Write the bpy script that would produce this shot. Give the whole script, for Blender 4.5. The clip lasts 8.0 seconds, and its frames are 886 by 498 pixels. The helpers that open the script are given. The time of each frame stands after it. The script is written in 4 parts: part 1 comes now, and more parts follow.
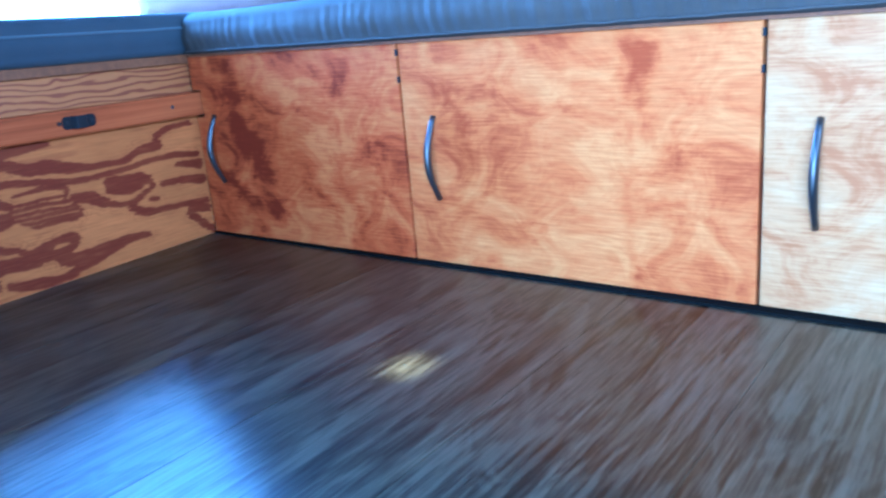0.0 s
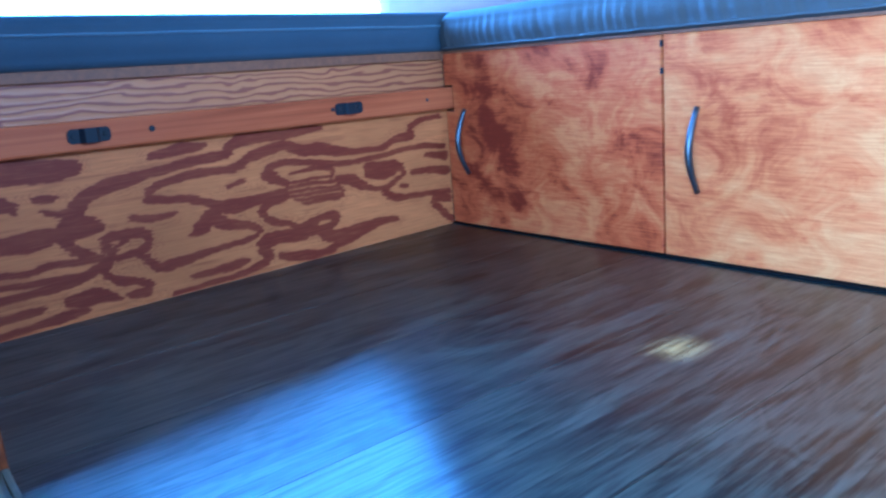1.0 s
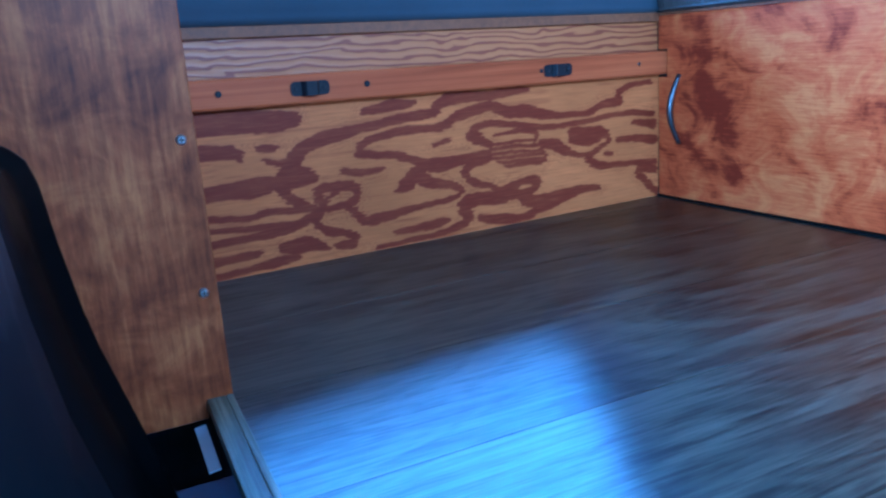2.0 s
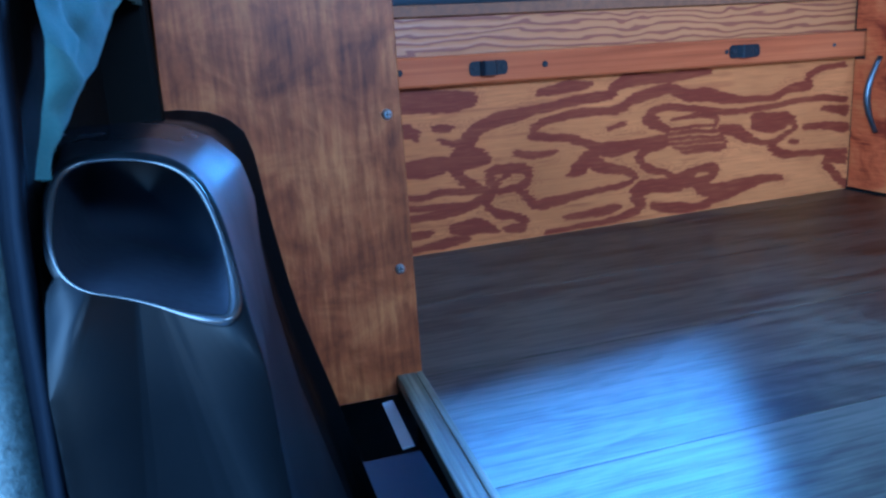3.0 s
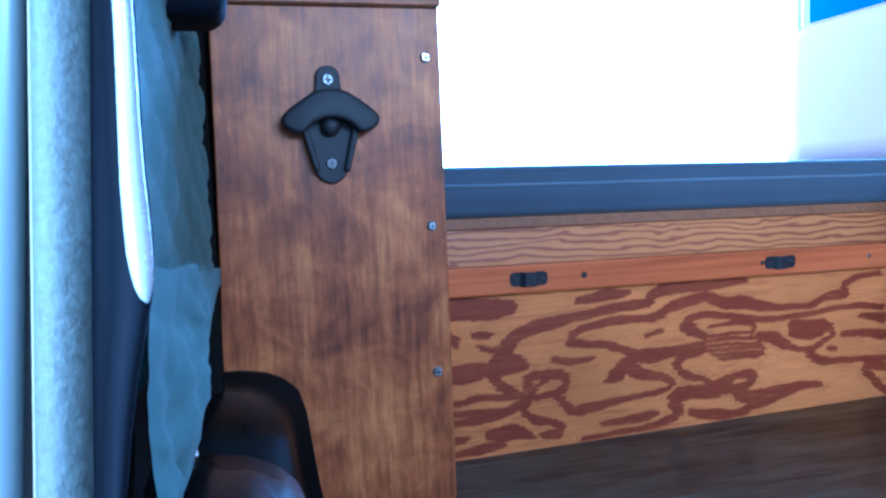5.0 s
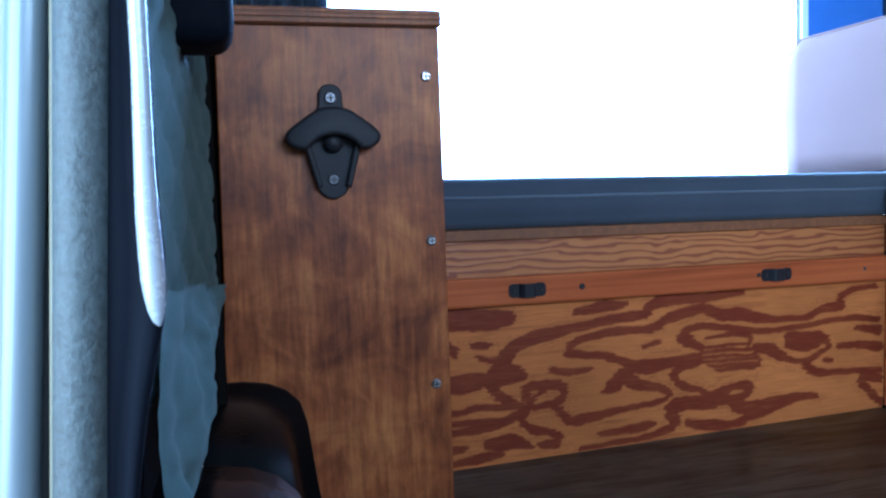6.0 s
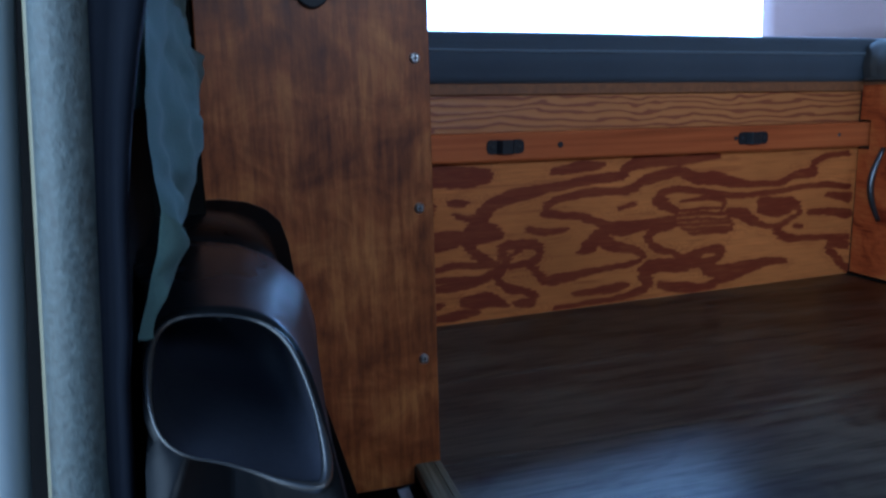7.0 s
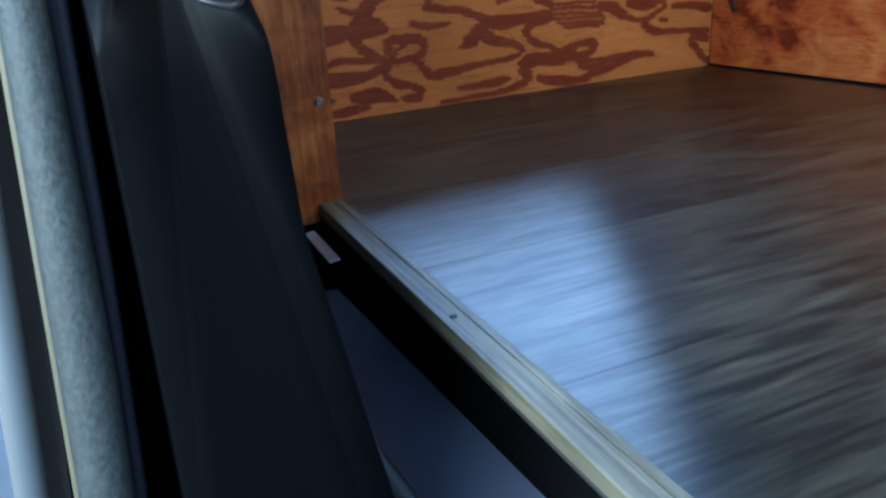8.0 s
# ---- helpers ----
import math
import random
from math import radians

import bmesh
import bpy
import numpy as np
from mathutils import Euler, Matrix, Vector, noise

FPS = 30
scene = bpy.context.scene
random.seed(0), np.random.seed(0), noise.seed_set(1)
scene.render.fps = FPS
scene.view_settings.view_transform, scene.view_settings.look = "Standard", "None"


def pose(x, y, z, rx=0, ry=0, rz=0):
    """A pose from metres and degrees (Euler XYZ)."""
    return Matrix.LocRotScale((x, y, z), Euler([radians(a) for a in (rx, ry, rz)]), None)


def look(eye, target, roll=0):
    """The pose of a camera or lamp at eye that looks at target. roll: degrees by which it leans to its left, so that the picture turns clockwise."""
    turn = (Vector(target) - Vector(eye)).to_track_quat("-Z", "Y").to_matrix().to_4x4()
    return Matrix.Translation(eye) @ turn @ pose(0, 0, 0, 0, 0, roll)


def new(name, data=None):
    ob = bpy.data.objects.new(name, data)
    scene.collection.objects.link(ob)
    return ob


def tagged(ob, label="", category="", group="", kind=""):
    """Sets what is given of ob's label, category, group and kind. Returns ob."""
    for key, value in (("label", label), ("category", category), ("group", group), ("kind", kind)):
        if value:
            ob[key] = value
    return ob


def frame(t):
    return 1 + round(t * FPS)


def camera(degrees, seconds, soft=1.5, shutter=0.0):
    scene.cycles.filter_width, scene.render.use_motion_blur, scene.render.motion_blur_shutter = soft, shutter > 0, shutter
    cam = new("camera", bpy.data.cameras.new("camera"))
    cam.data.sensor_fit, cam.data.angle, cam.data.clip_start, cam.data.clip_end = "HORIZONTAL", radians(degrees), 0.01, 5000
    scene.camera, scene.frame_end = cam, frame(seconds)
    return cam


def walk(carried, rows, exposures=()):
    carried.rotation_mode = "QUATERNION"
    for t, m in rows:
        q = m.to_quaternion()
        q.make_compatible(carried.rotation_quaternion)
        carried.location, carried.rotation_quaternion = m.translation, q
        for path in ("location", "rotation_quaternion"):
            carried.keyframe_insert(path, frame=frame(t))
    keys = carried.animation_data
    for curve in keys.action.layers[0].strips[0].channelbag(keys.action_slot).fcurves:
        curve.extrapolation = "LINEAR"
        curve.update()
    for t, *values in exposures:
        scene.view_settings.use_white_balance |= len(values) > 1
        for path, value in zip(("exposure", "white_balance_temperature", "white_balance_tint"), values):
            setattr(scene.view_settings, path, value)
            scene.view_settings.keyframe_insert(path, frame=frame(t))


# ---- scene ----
cam = camera(58.6, 8.0, soft=2.4, shutter=0.2)
PATH = [
    (0, (-0.82, -1.121, 0.325), (0.702, 0.047, -0.238), -5.0),
    (0.5, (-0.86, -1.09, 0.305), (0.51, 0.275, -0.206), -5.0),
    (1, (-0.902, -1.067, 0.286), (0.328, 0.44, -0.178), -4.6),
    (1.5, (-0.915, -1.05, 0.27), (0.108, 0.598, -0.218), -4.2),
    (1.7, (-0.916, -1.042, 0.268), (0.034, 0.65, -0.217), -4.0),
    (2.8, (-0.953, -0.995, 0.253), (-0.34, 0.842, -0.243), -4.5),
    (3, (-0.965, -0.991, 0.258), (-0.414, 0.868, -0.233), -4.1),
    (3.5, (-0.973, -0.983, 0.287), (-0.476, 0.912, -0.114), -3.6),
    (4, (-0.977, -0.982, 0.322), (-0.471, 0.933, 0.045), -2.8),
    (4.5, (-0.977, -0.982, 0.339), (-0.47, 0.939, 0.112), -2.4),
    (5, (-0.978, -0.98, 0.357), (-0.449, 0.942, 0.19), -2.3),
    (5.2, (-0.977, -0.982, 0.366), (-0.453, 0.943, 0.229), -2.3),
    (6.3, (-0.982, -0.993, 0.361), (-0.445, 0.926, 0.188), -1.6),
    (6.5, (-0.984, -0.983, 0.345), (-0.428, 0.925, 0.12), -1.5),
    (7, (-0.992, -0.982, 0.298), (-0.4, 0.89, -0.086), -1.5),
    (7.5, (-1.002, -0.991, 0.243), (-0.315, 0.804, -0.309), -2.0),
    (8, (-1.0244, -1.0548, 0.1998), (-0.3474, 0.3901, -0.3867), -3.41),
]

EXPOSURES = [
    (0.0, 3.03, 3820, 1), (1.5, 2.95, 3530, 0), (3.0, 3.12, 3760, -1), (3.5, 3.38, 3770, -1), (4.0, 3.45, 3880, 0), (5.2, 3.25, 4130, 2),
    (6.3, 2.1, 5050, 4), (7.0, 1.55, 5000, 4), (7.5, 1.75, 5200, 3), (8.0, 2.28, 5700, 2),
]
walk(cam, [(t, look(eye, target, roll)) for t, eye, target, roll in PATH], EXPOSURES)

# ---- light ----
SUN_EL, SUN_AZ = radians(68), radians(95)
world = bpy.data.worlds.new("sky")
scene.world = world
world.use_nodes = True
wn = world.node_tree
sky = wn.nodes.new("ShaderNodeTexSky")
sky.sky_type, sky.sun_disc, sky.sun_elevation, sky.sun_rotation = "NISHITA", False, SUN_EL, SUN_AZ
wn.links.new(sky.outputs[0], wn.nodes["Background"].inputs["Color"])
wn.nodes["Background"].inputs["Strength"].default_value = 0.09


def lamp(name, kind, m, energy, colour, size=0, size_y=0, angle=0):
    data = bpy.data.lights.new(name, kind)
    data.energy, data.color = energy, colour
    if kind == "AREA":
        data.shape, data.size, data.size_y = "RECTANGLE", size, size_y
    if kind == "SUN":
        data.angle = radians(angle)
    ob = new(name, data)
    ob.matrix_world = m
    return ob


# sun high over the far side of the van
to_sun = Vector((math.sin(SUN_AZ) * math.cos(SUN_EL), math.cos(SUN_AZ) * math.cos(SUN_EL), math.sin(SUN_EL)))
lamp("sun", "SUN", look(to_sun * 10, (0, 0, 0)), 5.0, (1, 0.70, 0.32), angle=1.4)
# sky light in the rear window and in the open side door
lamp("rear_window_light", "AREA", look((-0.1, 2.2, 1.30), (-0.1, 0, 1.30)), 150.0, (0.37, 0.595, 1.0), 3.6, 2.1)
lamp("side_door_light", "AREA", look((-1.75, -1.45, 0.55), (0, -1.35, 0.35)), 9.5, (0.78, 0.90, 1.0), 1.3, 1.1)
# fill added for an unseen windscreen, lights the surfaces that face forward
lamp("windscreen_light", "AREA", look((-0.25, -2.66, 0.90), (-0.35, 0, 0.3)), 7.5, (0.84, 0.92, 1.0), 1.3, 0.55)


# ---- materials ----
class Mat:
    """A node material with a Principled shader."""

    def __init__(self, name, rough=0.5, metal=0.0, colour=None, **inputs):
        self.m = bpy.data.materials.new(name)
        self.m.use_nodes = True
        self.t = self.m.node_tree
        self.b = self.t.nodes["Principled BSDF"]
        self.b.inputs["Roughness"].default_value = rough
        self.b.inputs["Metallic"].default_value = metal
        if colour:
            self.b.inputs["Base Color"].default_value = (*colour, 1)
        for k, v in inputs.items():
            self.b.inputs[k.replace("_", " ")].default_value = v
        self.co = self.t.nodes.new("ShaderNodeTexCoord").outputs["Object"]

    def put(self, value, socket):
        if isinstance(value, (int, float)):
            socket.default_value = value
        else:
            self.t.links.new(value, socket)

    def maths(self, op, a, b=0.0, c=0.0, clamp=False):
        n = self.t.nodes.new("ShaderNodeMath")
        n.operation, n.use_clamp = op, clamp
        for i, v in enumerate((a, b, c)):
            self.put(v, n.inputs[i])
        return n.outputs[0]

    def random(self):
        return self.t.nodes.new("ShaderNodeObjectInfo").outputs["Random"]

    def scaled(self, x, y, z, shift=None):
        n = self.t.nodes.new("ShaderNodeMapping")
        n.inputs["Scale"].default_value = (x, y, z)
        self.t.links.new(self.co, n.inputs["Vector"])
        if shift is None:
            return n.outputs[0]
        a = self.t.nodes.new("ShaderNodeVectorMath")
        a.operation = "ADD"
        self.t.links.new(n.outputs[0], a.inputs[0])
        self.put(shift, a.inputs[1])
        return a.outputs[0]

    def noise(self, co, scale=1.0, detail=2.0, rough=0.5, distortion=0.0):
        n = self.t.nodes.new("ShaderNodeTexNoise")
        n.inputs["Scale"].default_value, n.inputs["Detail"].default_value = scale, detail
        n.inputs["Roughness"].default_value, n.inputs["Distortion"].default_value = rough, distortion
        self.t.links.new(co, n.inputs["Vector"])
        return n.outputs[0]

    def ramp(self, value, *stops):
        n = self.t.nodes.new("ShaderNodeValToRGB")
        e = n.color_ramp.elements
        while len(e) < len(stops):
            e.new(0.5)
        for el, (p, c) in zip(e, stops):
            el.position, el.color = p, (*c, 1)
        self.put(value, n.inputs[0])
        return n.outputs[0]

    def mix(self, fac, a, b, kind="MIX"):
        n = self.t.nodes.new("ShaderNodeMix")
        n.data_type, n.blend_type = "RGBA", kind
        self.put(fac, n.inputs[0])
        for v, s in ((a, n.inputs[6]), (b, n.inputs[7])):
            if isinstance(v, tuple):
                s.default_value = (*v, 1)
            else:
                self.t.links.new(v, s)
        return n.outputs[2]

    def colour(self, socket):
        self.t.links.new(socket, self.b.inputs["Base Color"])
        return self

    def roughness(self, value, low, high):
        n = self.t.nodes.new("ShaderNodeMapRange")
        self.put(value, n.inputs[0])
        n.inputs[3].default_value, n.inputs[4].default_value = low, high
        self.t.links.new(n.outputs[0], self.b.inputs["Roughness"])
        return self

    def bump(self, height, strength=0.3, distance=0.001):
        n = self.t.nodes.new("ShaderNodeBump")
        n.inputs["Strength"].default_value, n.inputs["Distance"].default_value = strength, distance
        self.put(height, n.inputs["Height"])
        self.t.links.new(n.outputs[0], self.b.inputs["Normal"])
        return self


def fir_plywood(name, along, across, bands, rise, tan, brown, cut=0.5):
    """Rotary-cut fir: contour bands of early and late wood, long axis along local x."""
    k = Mat(name, 0.42)
    broad = k.noise(k.scaled(along, 1, across), 1, 2.0, 0.45, 0.9)
    teeth = k.noise(k.scaled(25, 1, 330), 1, 2, 0.6)
    up = k.t.nodes.new("ShaderNodeSeparateXYZ")
    k.t.links.new(k.co, up.inputs[0])
    h = k.maths("ADD", k.maths("MULTIPLY_ADD", broad, bands, k.maths("MULTIPLY", up.outputs[2], rise)), k.maths("MULTIPLY", teeth, 0.16))
    wave = k.maths("MULTIPLY_ADD", k.maths("SINE", k.maths("MULTIPLY", h, 6.2832)), 0.5, 0.5)
    band = k.ramp(wave, (cut, (0, 0, 0)), (cut + 0.3, (1, 1, 1)))
    fine = k.noise(k.scaled(14, 1, 420), 1, 3, 0.6)
    pale = k.mix(fine, tuple(0.8 * c for c in tan), tan)
    dark = k.mix(fine, brown, tuple(1.5 * c for c in brown))
    stain = k.noise(k.scaled(3, 1, 5), 1, 3)
    c = k.mix(band, pale, dark)
    c = k.mix(0.35, c, k.ramp(stain, (0.3, (0.55, 0.5, 0.5)), (0.7, (1, 1, 1))), "MULTIPLY")
    k.colour(c).roughness(band, 0.38, 0.5).bump(k.maths("ADD", wave, fine), 0.25, 0.0006)
    return k.m


def strokes(k, co, rows):
    """Signed distance, in mm, to a set of soft strokes (x0, z0, x1, z1, half width)."""
    best = None
    for x0, z0, x1, z1, w in rows:
        a, ba = (x0, 0, z0), (x1 - x0, 0, z1 - z0)

        def vec(op, u, v, out=0):
            n = k.t.nodes.new("ShaderNodeVectorMath")
            n.operation = op
            for sock, val in zip(n.inputs, (u, v)):
                if isinstance(val, tuple):
                    sock.default_value = val
                elif val is not None:
                    k.t.links.new(val, sock)
            return n

        pa = vec("SUBTRACT", co, a).outputs[0]
        h = k.maths("DIVIDE", vec("DOT_PRODUCT", pa, ba).outputs["Value"], float(ba[0] ** 2 + ba[2] ** 2), clamp=True)
        sc = vec("SCALE", ba, None)
        k.t.links.new(h, sc.inputs["Scale"])
        d = k.maths("SUBTRACT", vec("LENGTH", vec("SUBTRACT", pa, sc.outputs[0]).outputs[0], None).outputs["Value"], float(w))
        best = d if best is None else k.maths("MINIMUM", best, d)
    return best


# late-wood bands of the fir board: runs of (x, z, half width) in mm
LEFT_GRAIN = [[(-775, 186, 13), (-713, 188, 13.5), (-666, 184, 13.2), (-629, 185, 7.4)],
              [(-534, 187, 4.3), (-489, 190, 6.2), (-458, 192, 2.4)],
              [(-770, 152, 9), (-716, 150, 8.2), (-708, 140, 3.2)],
              [(-682, 150, 2.8), (-661, 150, 2.8)],
              [(-770, 100, 8), (-717, 102, 10.2), (-688, 103, 10.3), (-666, 105, 6.1)],
              [(-765, 14, 5), (-712, 16, 4.3), (-696, 17, 2.9)],
              [(-770, -6, 4), (-704, -2, 3.4), (-673, 2, 4.9), (-642, 5, 2.5)],
              [(-664, 19, 5.8), (-637, 19, 8.8), (-615, 14, 4.9), (-601, 9, 2)],
              [(-675, 134, 1.9), (-653, 130, 3.7), (-628, 137, 4.7)],
              [(-243, 114, 4.7), (-218, 108, 7.4), (-194, 97, 5.9), (-173, 88, 2.7), (-138, 89, 2.2)]]
SWEEP_GRAIN = [[(-616, 67, 2.9), (-640, 76, 4.8), (-654, 90, 6.6), (-654, 106, 9.4), (-643, 123, 9.4), (-626, 145, 8), (-578, 159, 7.1), (-526, 166, 4.8), (-462, 173, 4.9), (-427, 176, 4.9), (-416, 188, 6.8), (-386, 195, 8.4), (-334, 193, 6), (-267, 197, 2.5)],
              [(-654, 106, 7.5), (-632, 110, 11.8), (-612, 106, 4.8)],
              [(-537, 129, 3.4), (-546, 132, 2.9), (-534, 145, 3.4), (-484, 154, 3.9), (-419, 155, 5.4), (-385, 168, 6.5), (-334, 177, 5.5), (-305, 167, 6.6), (-263, 165, 8.7), (-226, 155, 4.7), (-151, 152, 3.2), (-123, 162, 4.8), (-87, 166, 5.9), (-87, 179, 3.7), (-63, 190, 3.2), (-19, 192, 2.7)]]
CREST_GRAIN = [[(-336, 120, 3.6), (-362, 134, 8.6), (-362, 147, 4.5), (-328, 152, 3), (-274, 143, 2.6), (-219, 136, 2.6), (-157, 139, 2.7), (-119, 143, 2.7), (-60, 146, 3.8), (-15, 140, 3.9)],
              [(-537, 129, 3.9), (-490, 122, 3.4), (-457, 109, 5.5), (-424, 102, 8.6), (-385, 105, 5.6), (-337, 109, 2.6)],
              [(-431, 131, 1.5), (-403, 135, 2)],
              [(-570, 109, 3.4), (-543, 104, 3.9), (-512, 106, 2)],
              [(-181, 120, 10.6), (-146, 115, 14), (-122, 119, 7.6), (-109, 106, 3.8), (-135, 90, 3.8), (-149, 79, 6.5), (-124, 65, 5), (-87, 64, 3.3), (-8, 60, 4.5)]]
COMB_GRAIN = [[(-327, 134, 2), (-292, 136, 2.1), (-254, 132, 3.1), (-254, 118, 2.1)],
              [(-332, 120, 1.3), (-295, 121, 2.1), (-251, 121, 1.3)],
              [(-336, 113, 1.5), (-295, 114, 2.1), (-246, 112, 1.6)],
              [(-340, 106, 1.5), (-294, 106, 2.1), (-245, 103, 1.6)],
              [(-333, 100, 1.3), (-294, 99, 2.1), (-244, 97, 1.6)],
              [(-321, 94, 1.3), (-285, 92, 1.8), (-239, 88, 2.1)],
              [(-309, 87, 1.6), (-273, 85, 2.1), (-246, 85, 3.2), (-237, 92, 2.7), (-244, 110, 2.6)]]
LOOP_GRAIN = [[(-490, 75, 3), (-474, 82, 10), (-457, 96, 7), (-446, 81, 8.1), (-407, 69, 4.6), (-389, 58, 3.6), (-407, 49, 2.6), (-446, 46, 2.6), (-485, 42, 4), (-528, 37, 5.5), (-545, 39, 4), (-560, 53, 3.5), (-576, 65, 2.9)],
              [(-337, 101, 3.6), (-367, 96, 4.1), (-382, 85, 4.1), (-367, 69, 4.1), (-338, 60, 3.7), (-321, 51, 3.7), (-284, 59, 3.7), (-252, 58, 4.8), (-264, 43, 4.8), (-302, 40, 4.8), (-321, 51, 3.7)],
              [(-302, 51, 2.1), (-289, 51, 2.1)],
              [(-115, 84, 2.7), (-100, 82, 2.2)]]
ARROW_GRAIN = [[(-529, -2, 1.5), (-441, 1, 2.6), (-395, 8, 4.2), (-379, 21, 8.4), (-387, 35, 9.4), (-361, 44, 9.4), (-316, 38, 7.4)],
              [(-283, 32, 5.4), (-240, 21, 11.9), (-202, 27, 9.3), (-169, 32, 6.6), (-130, 32, 3.3)],
              [(-357, 14, 5.3), (-313, 5, 7), (-276, 4, 4.9), (-243, 17, 6.5)],
              [(-498, 14, 1.5), (-463, 15, 3.6), (-429, 17, 5.7), (-416, 18, 2.1)],
              [(-90, 104, 3.8), (-53, 104, 4.4), (-11, 97, 7.3)],
              [(-57, 129, 2.7), (-13, 123, 7.2)],
              [(-46, 44, 4), (-19, 21, 5.2), (-3, 8, 4.6)],
              [(-43, 52, 5.1), (-7, 46, 5.1)]]
EYE_GRAIN = [[(-596, 65, 2.4), (-606, 74, 3.4), (-611, 87, 4.3), (-590, 91, 4.3), (-560, 89, 4.9), (-551, 77, 3.4), (-561, 67, 3.4), (-577, 64, 2.9), (-593, 61, 2.9)],
              [(-599, 74, 1.5), (-584, 84, 1.5)],
              [(-603, 63, 2.4), (-641, 65, 1.9), (-680, 69, 2.4), (-709, 65, 2.4), (-770, 72, 3)],
              [(-606, 61, 2.4), (-641, 50, 1.9), (-681, 50, 2.9), (-775, 57, 2.4)],
              [(-608, 58, 2.4), (-636, 44, 2.4), (-677, 40, 3.8), (-712, 39, 3.8), (-770, 36, 4)],
              [(-600, 63, 2.9), (-615, 44, 3.4), (-600, 31, 3.9), (-570, 23, 4), (-563, 10, 4.5), (-588, 9, 2.5)]]


def fir_figure(name, tan, brown):
    """Fir plywood with its own figure: dark late-wood bands round an eye, a comb of stripes and an arrow."""
    k = Mat(name, 0.45, Specular_IOR_Level=0.2)
    at = k.t.nodes.new("ShaderNodeAttribute")
    at.attribute_name = "late_wood"
    d = at.outputs["Fac"]
    teeth = k.noise(k.scaled(30, 1, 520), 1, 2, 0.6)
    band = k.maths("ADD", d, k.maths("MULTIPLY_ADD", teeth, 0.9, -0.45), clamp=True)
    band = k.maths("MULTIPLY", band, k.maths("MULTIPLY_ADD", k.noise(k.scaled(9, 1, 60), 1, 3), 0.4, 0.78), clamp=True)
    fine = k.noise(k.scaled(14, 1, 420), 1, 3, 0.6)
    stain = k.noise(k.scaled(5, 1, 9), 1, 3)
    pale = k.mix(fine, tuple(0.5 * c for c in tan), tuple(1.25 * c for c in tan))
    pale = k.mix(k.maths("MULTIPLY", k.ramp(stain, (0.35, (0, 0, 0)), (0.7, (1, 1, 1))), 0.6), pale, tuple(0.5 * c for c in tan))
    dark = k.mix(fine, brown, tuple(1.6 * c for c in brown))
    k.colour(k.mix(band, pale, dark)).roughness(band, 0.38, 0.5).bump(k.maths("ADD", band, fine), 0.2, 0.0005)
    return k.m


def stained_birch(name, pale, mid, dark, spread, blots=()):
    """Blotchy orange stain over fine grain that runs along local y; blots are heavier patches of stain."""
    k = Mat(name, 0.42, Specular_IOR_Level=0.16)
    warp = k.noise(k.scaled(1, 12, 17), 1, 7, 0.68, 0.9)
    cloud = k.noise(k.scaled(1, 3.9, 5.6), 1, 4, 0.6, 0.4)
    fine = k.noise(k.scaled(1, 22, 420), 1, 3, 0.6)
    v = k.maths("ADD", k.maths("MULTIPLY", warp, 0.6), k.maths("MULTIPLY", cloud, 0.4))
    v = k.maths("ADD", v, k.maths("MULTIPLY", k.maths("SUBTRACT", fine, 0.5), 0.17))
    if blots:
        sw = k.t.nodes.new("ShaderNodeCombineXYZ")
        k.put(k.maths("MULTIPLY_ADD", k.noise(k.scaled(1, 16, 26), 1, 4, 0.65), 70.0, -35.0), sw.inputs[0])
        k.put(k.maths("MULTIPLY_ADD", k.noise(k.scaled(4, 22, 18), 1, 4, 0.65), 70.0, -35.0), sw.inputs[2])
        turn = k.t.nodes.new("ShaderNodeSeparateXYZ")
        k.t.links.new(k.scaled(1000, 1000, 1000), turn.inputs[0])
        flat = k.t.nodes.new("ShaderNodeCombineXYZ")
        k.t.links.new(turn.outputs[1], flat.inputs[0]), k.t.links.new(turn.outputs[2], flat.inputs[2])
        add = k.t.nodes.new("ShaderNodeVectorMath")
        k.t.links.new(flat.outputs[0], add.inputs[0]), k.t.links.new(sw.outputs[0], add.inputs[1])
        v = k.maths("SUBTRACT", v, k.maths("MULTIPLY", k.maths("MULTIPLY_ADD", strokes(k, add.outputs[0], blots), -0.036, 0.45, clamp=True), 0.115))
    c = k.ramp(v, (0.5 - spread, dark), (0.5 - spread * 0.2, mid), (0.5 + spread * 0.85, pale))
    c = k.mix(0.3, c, k.ramp(fine, (0.35, (0.62, 0.58, 0.55)), (0.6, (1, 1, 1))), "MULTIPLY")
    k.colour(c).roughness(fine, 0.36, 0.5).bump(fine, 0.15, 0.0004)
    return k.m


def panel_stain():
    k = Mat("red_stained_plywood", 0.45, Specular_IOR_Level=0.25)
    blotch = k.noise(k.scaled(20, 1, 24), 1, 5, 0.62, 0.6)
    grain = k.noise(k.scaled(190, 1, 13), 1, 4, 0.65)
    fleck = k.noise(k.scaled(270, 1, 42), 1, 3, 0.55)
    v = k.maths("ADD", k.maths("MULTIPLY", blotch, 0.66), k.maths("MULTIPLY", grain, 0.34))
    c = k.ramp(v, (0.33, (0.085, 0.020, 0.0055)), (0.5, (0.235, 0.066, 0.016)), (0.67, (0.43, 0.158, 0.043)))
    c = k.mix(0.42, c, k.ramp(fleck, (0.36, (0.40, 0.34, 0.32)), (0.58, (1, 1, 1))), "MULTIPLY")
    k.colour(c).roughness(grain, 0.34, 0.5).bump(grain, 0.2, 0.0004)
    return k.m


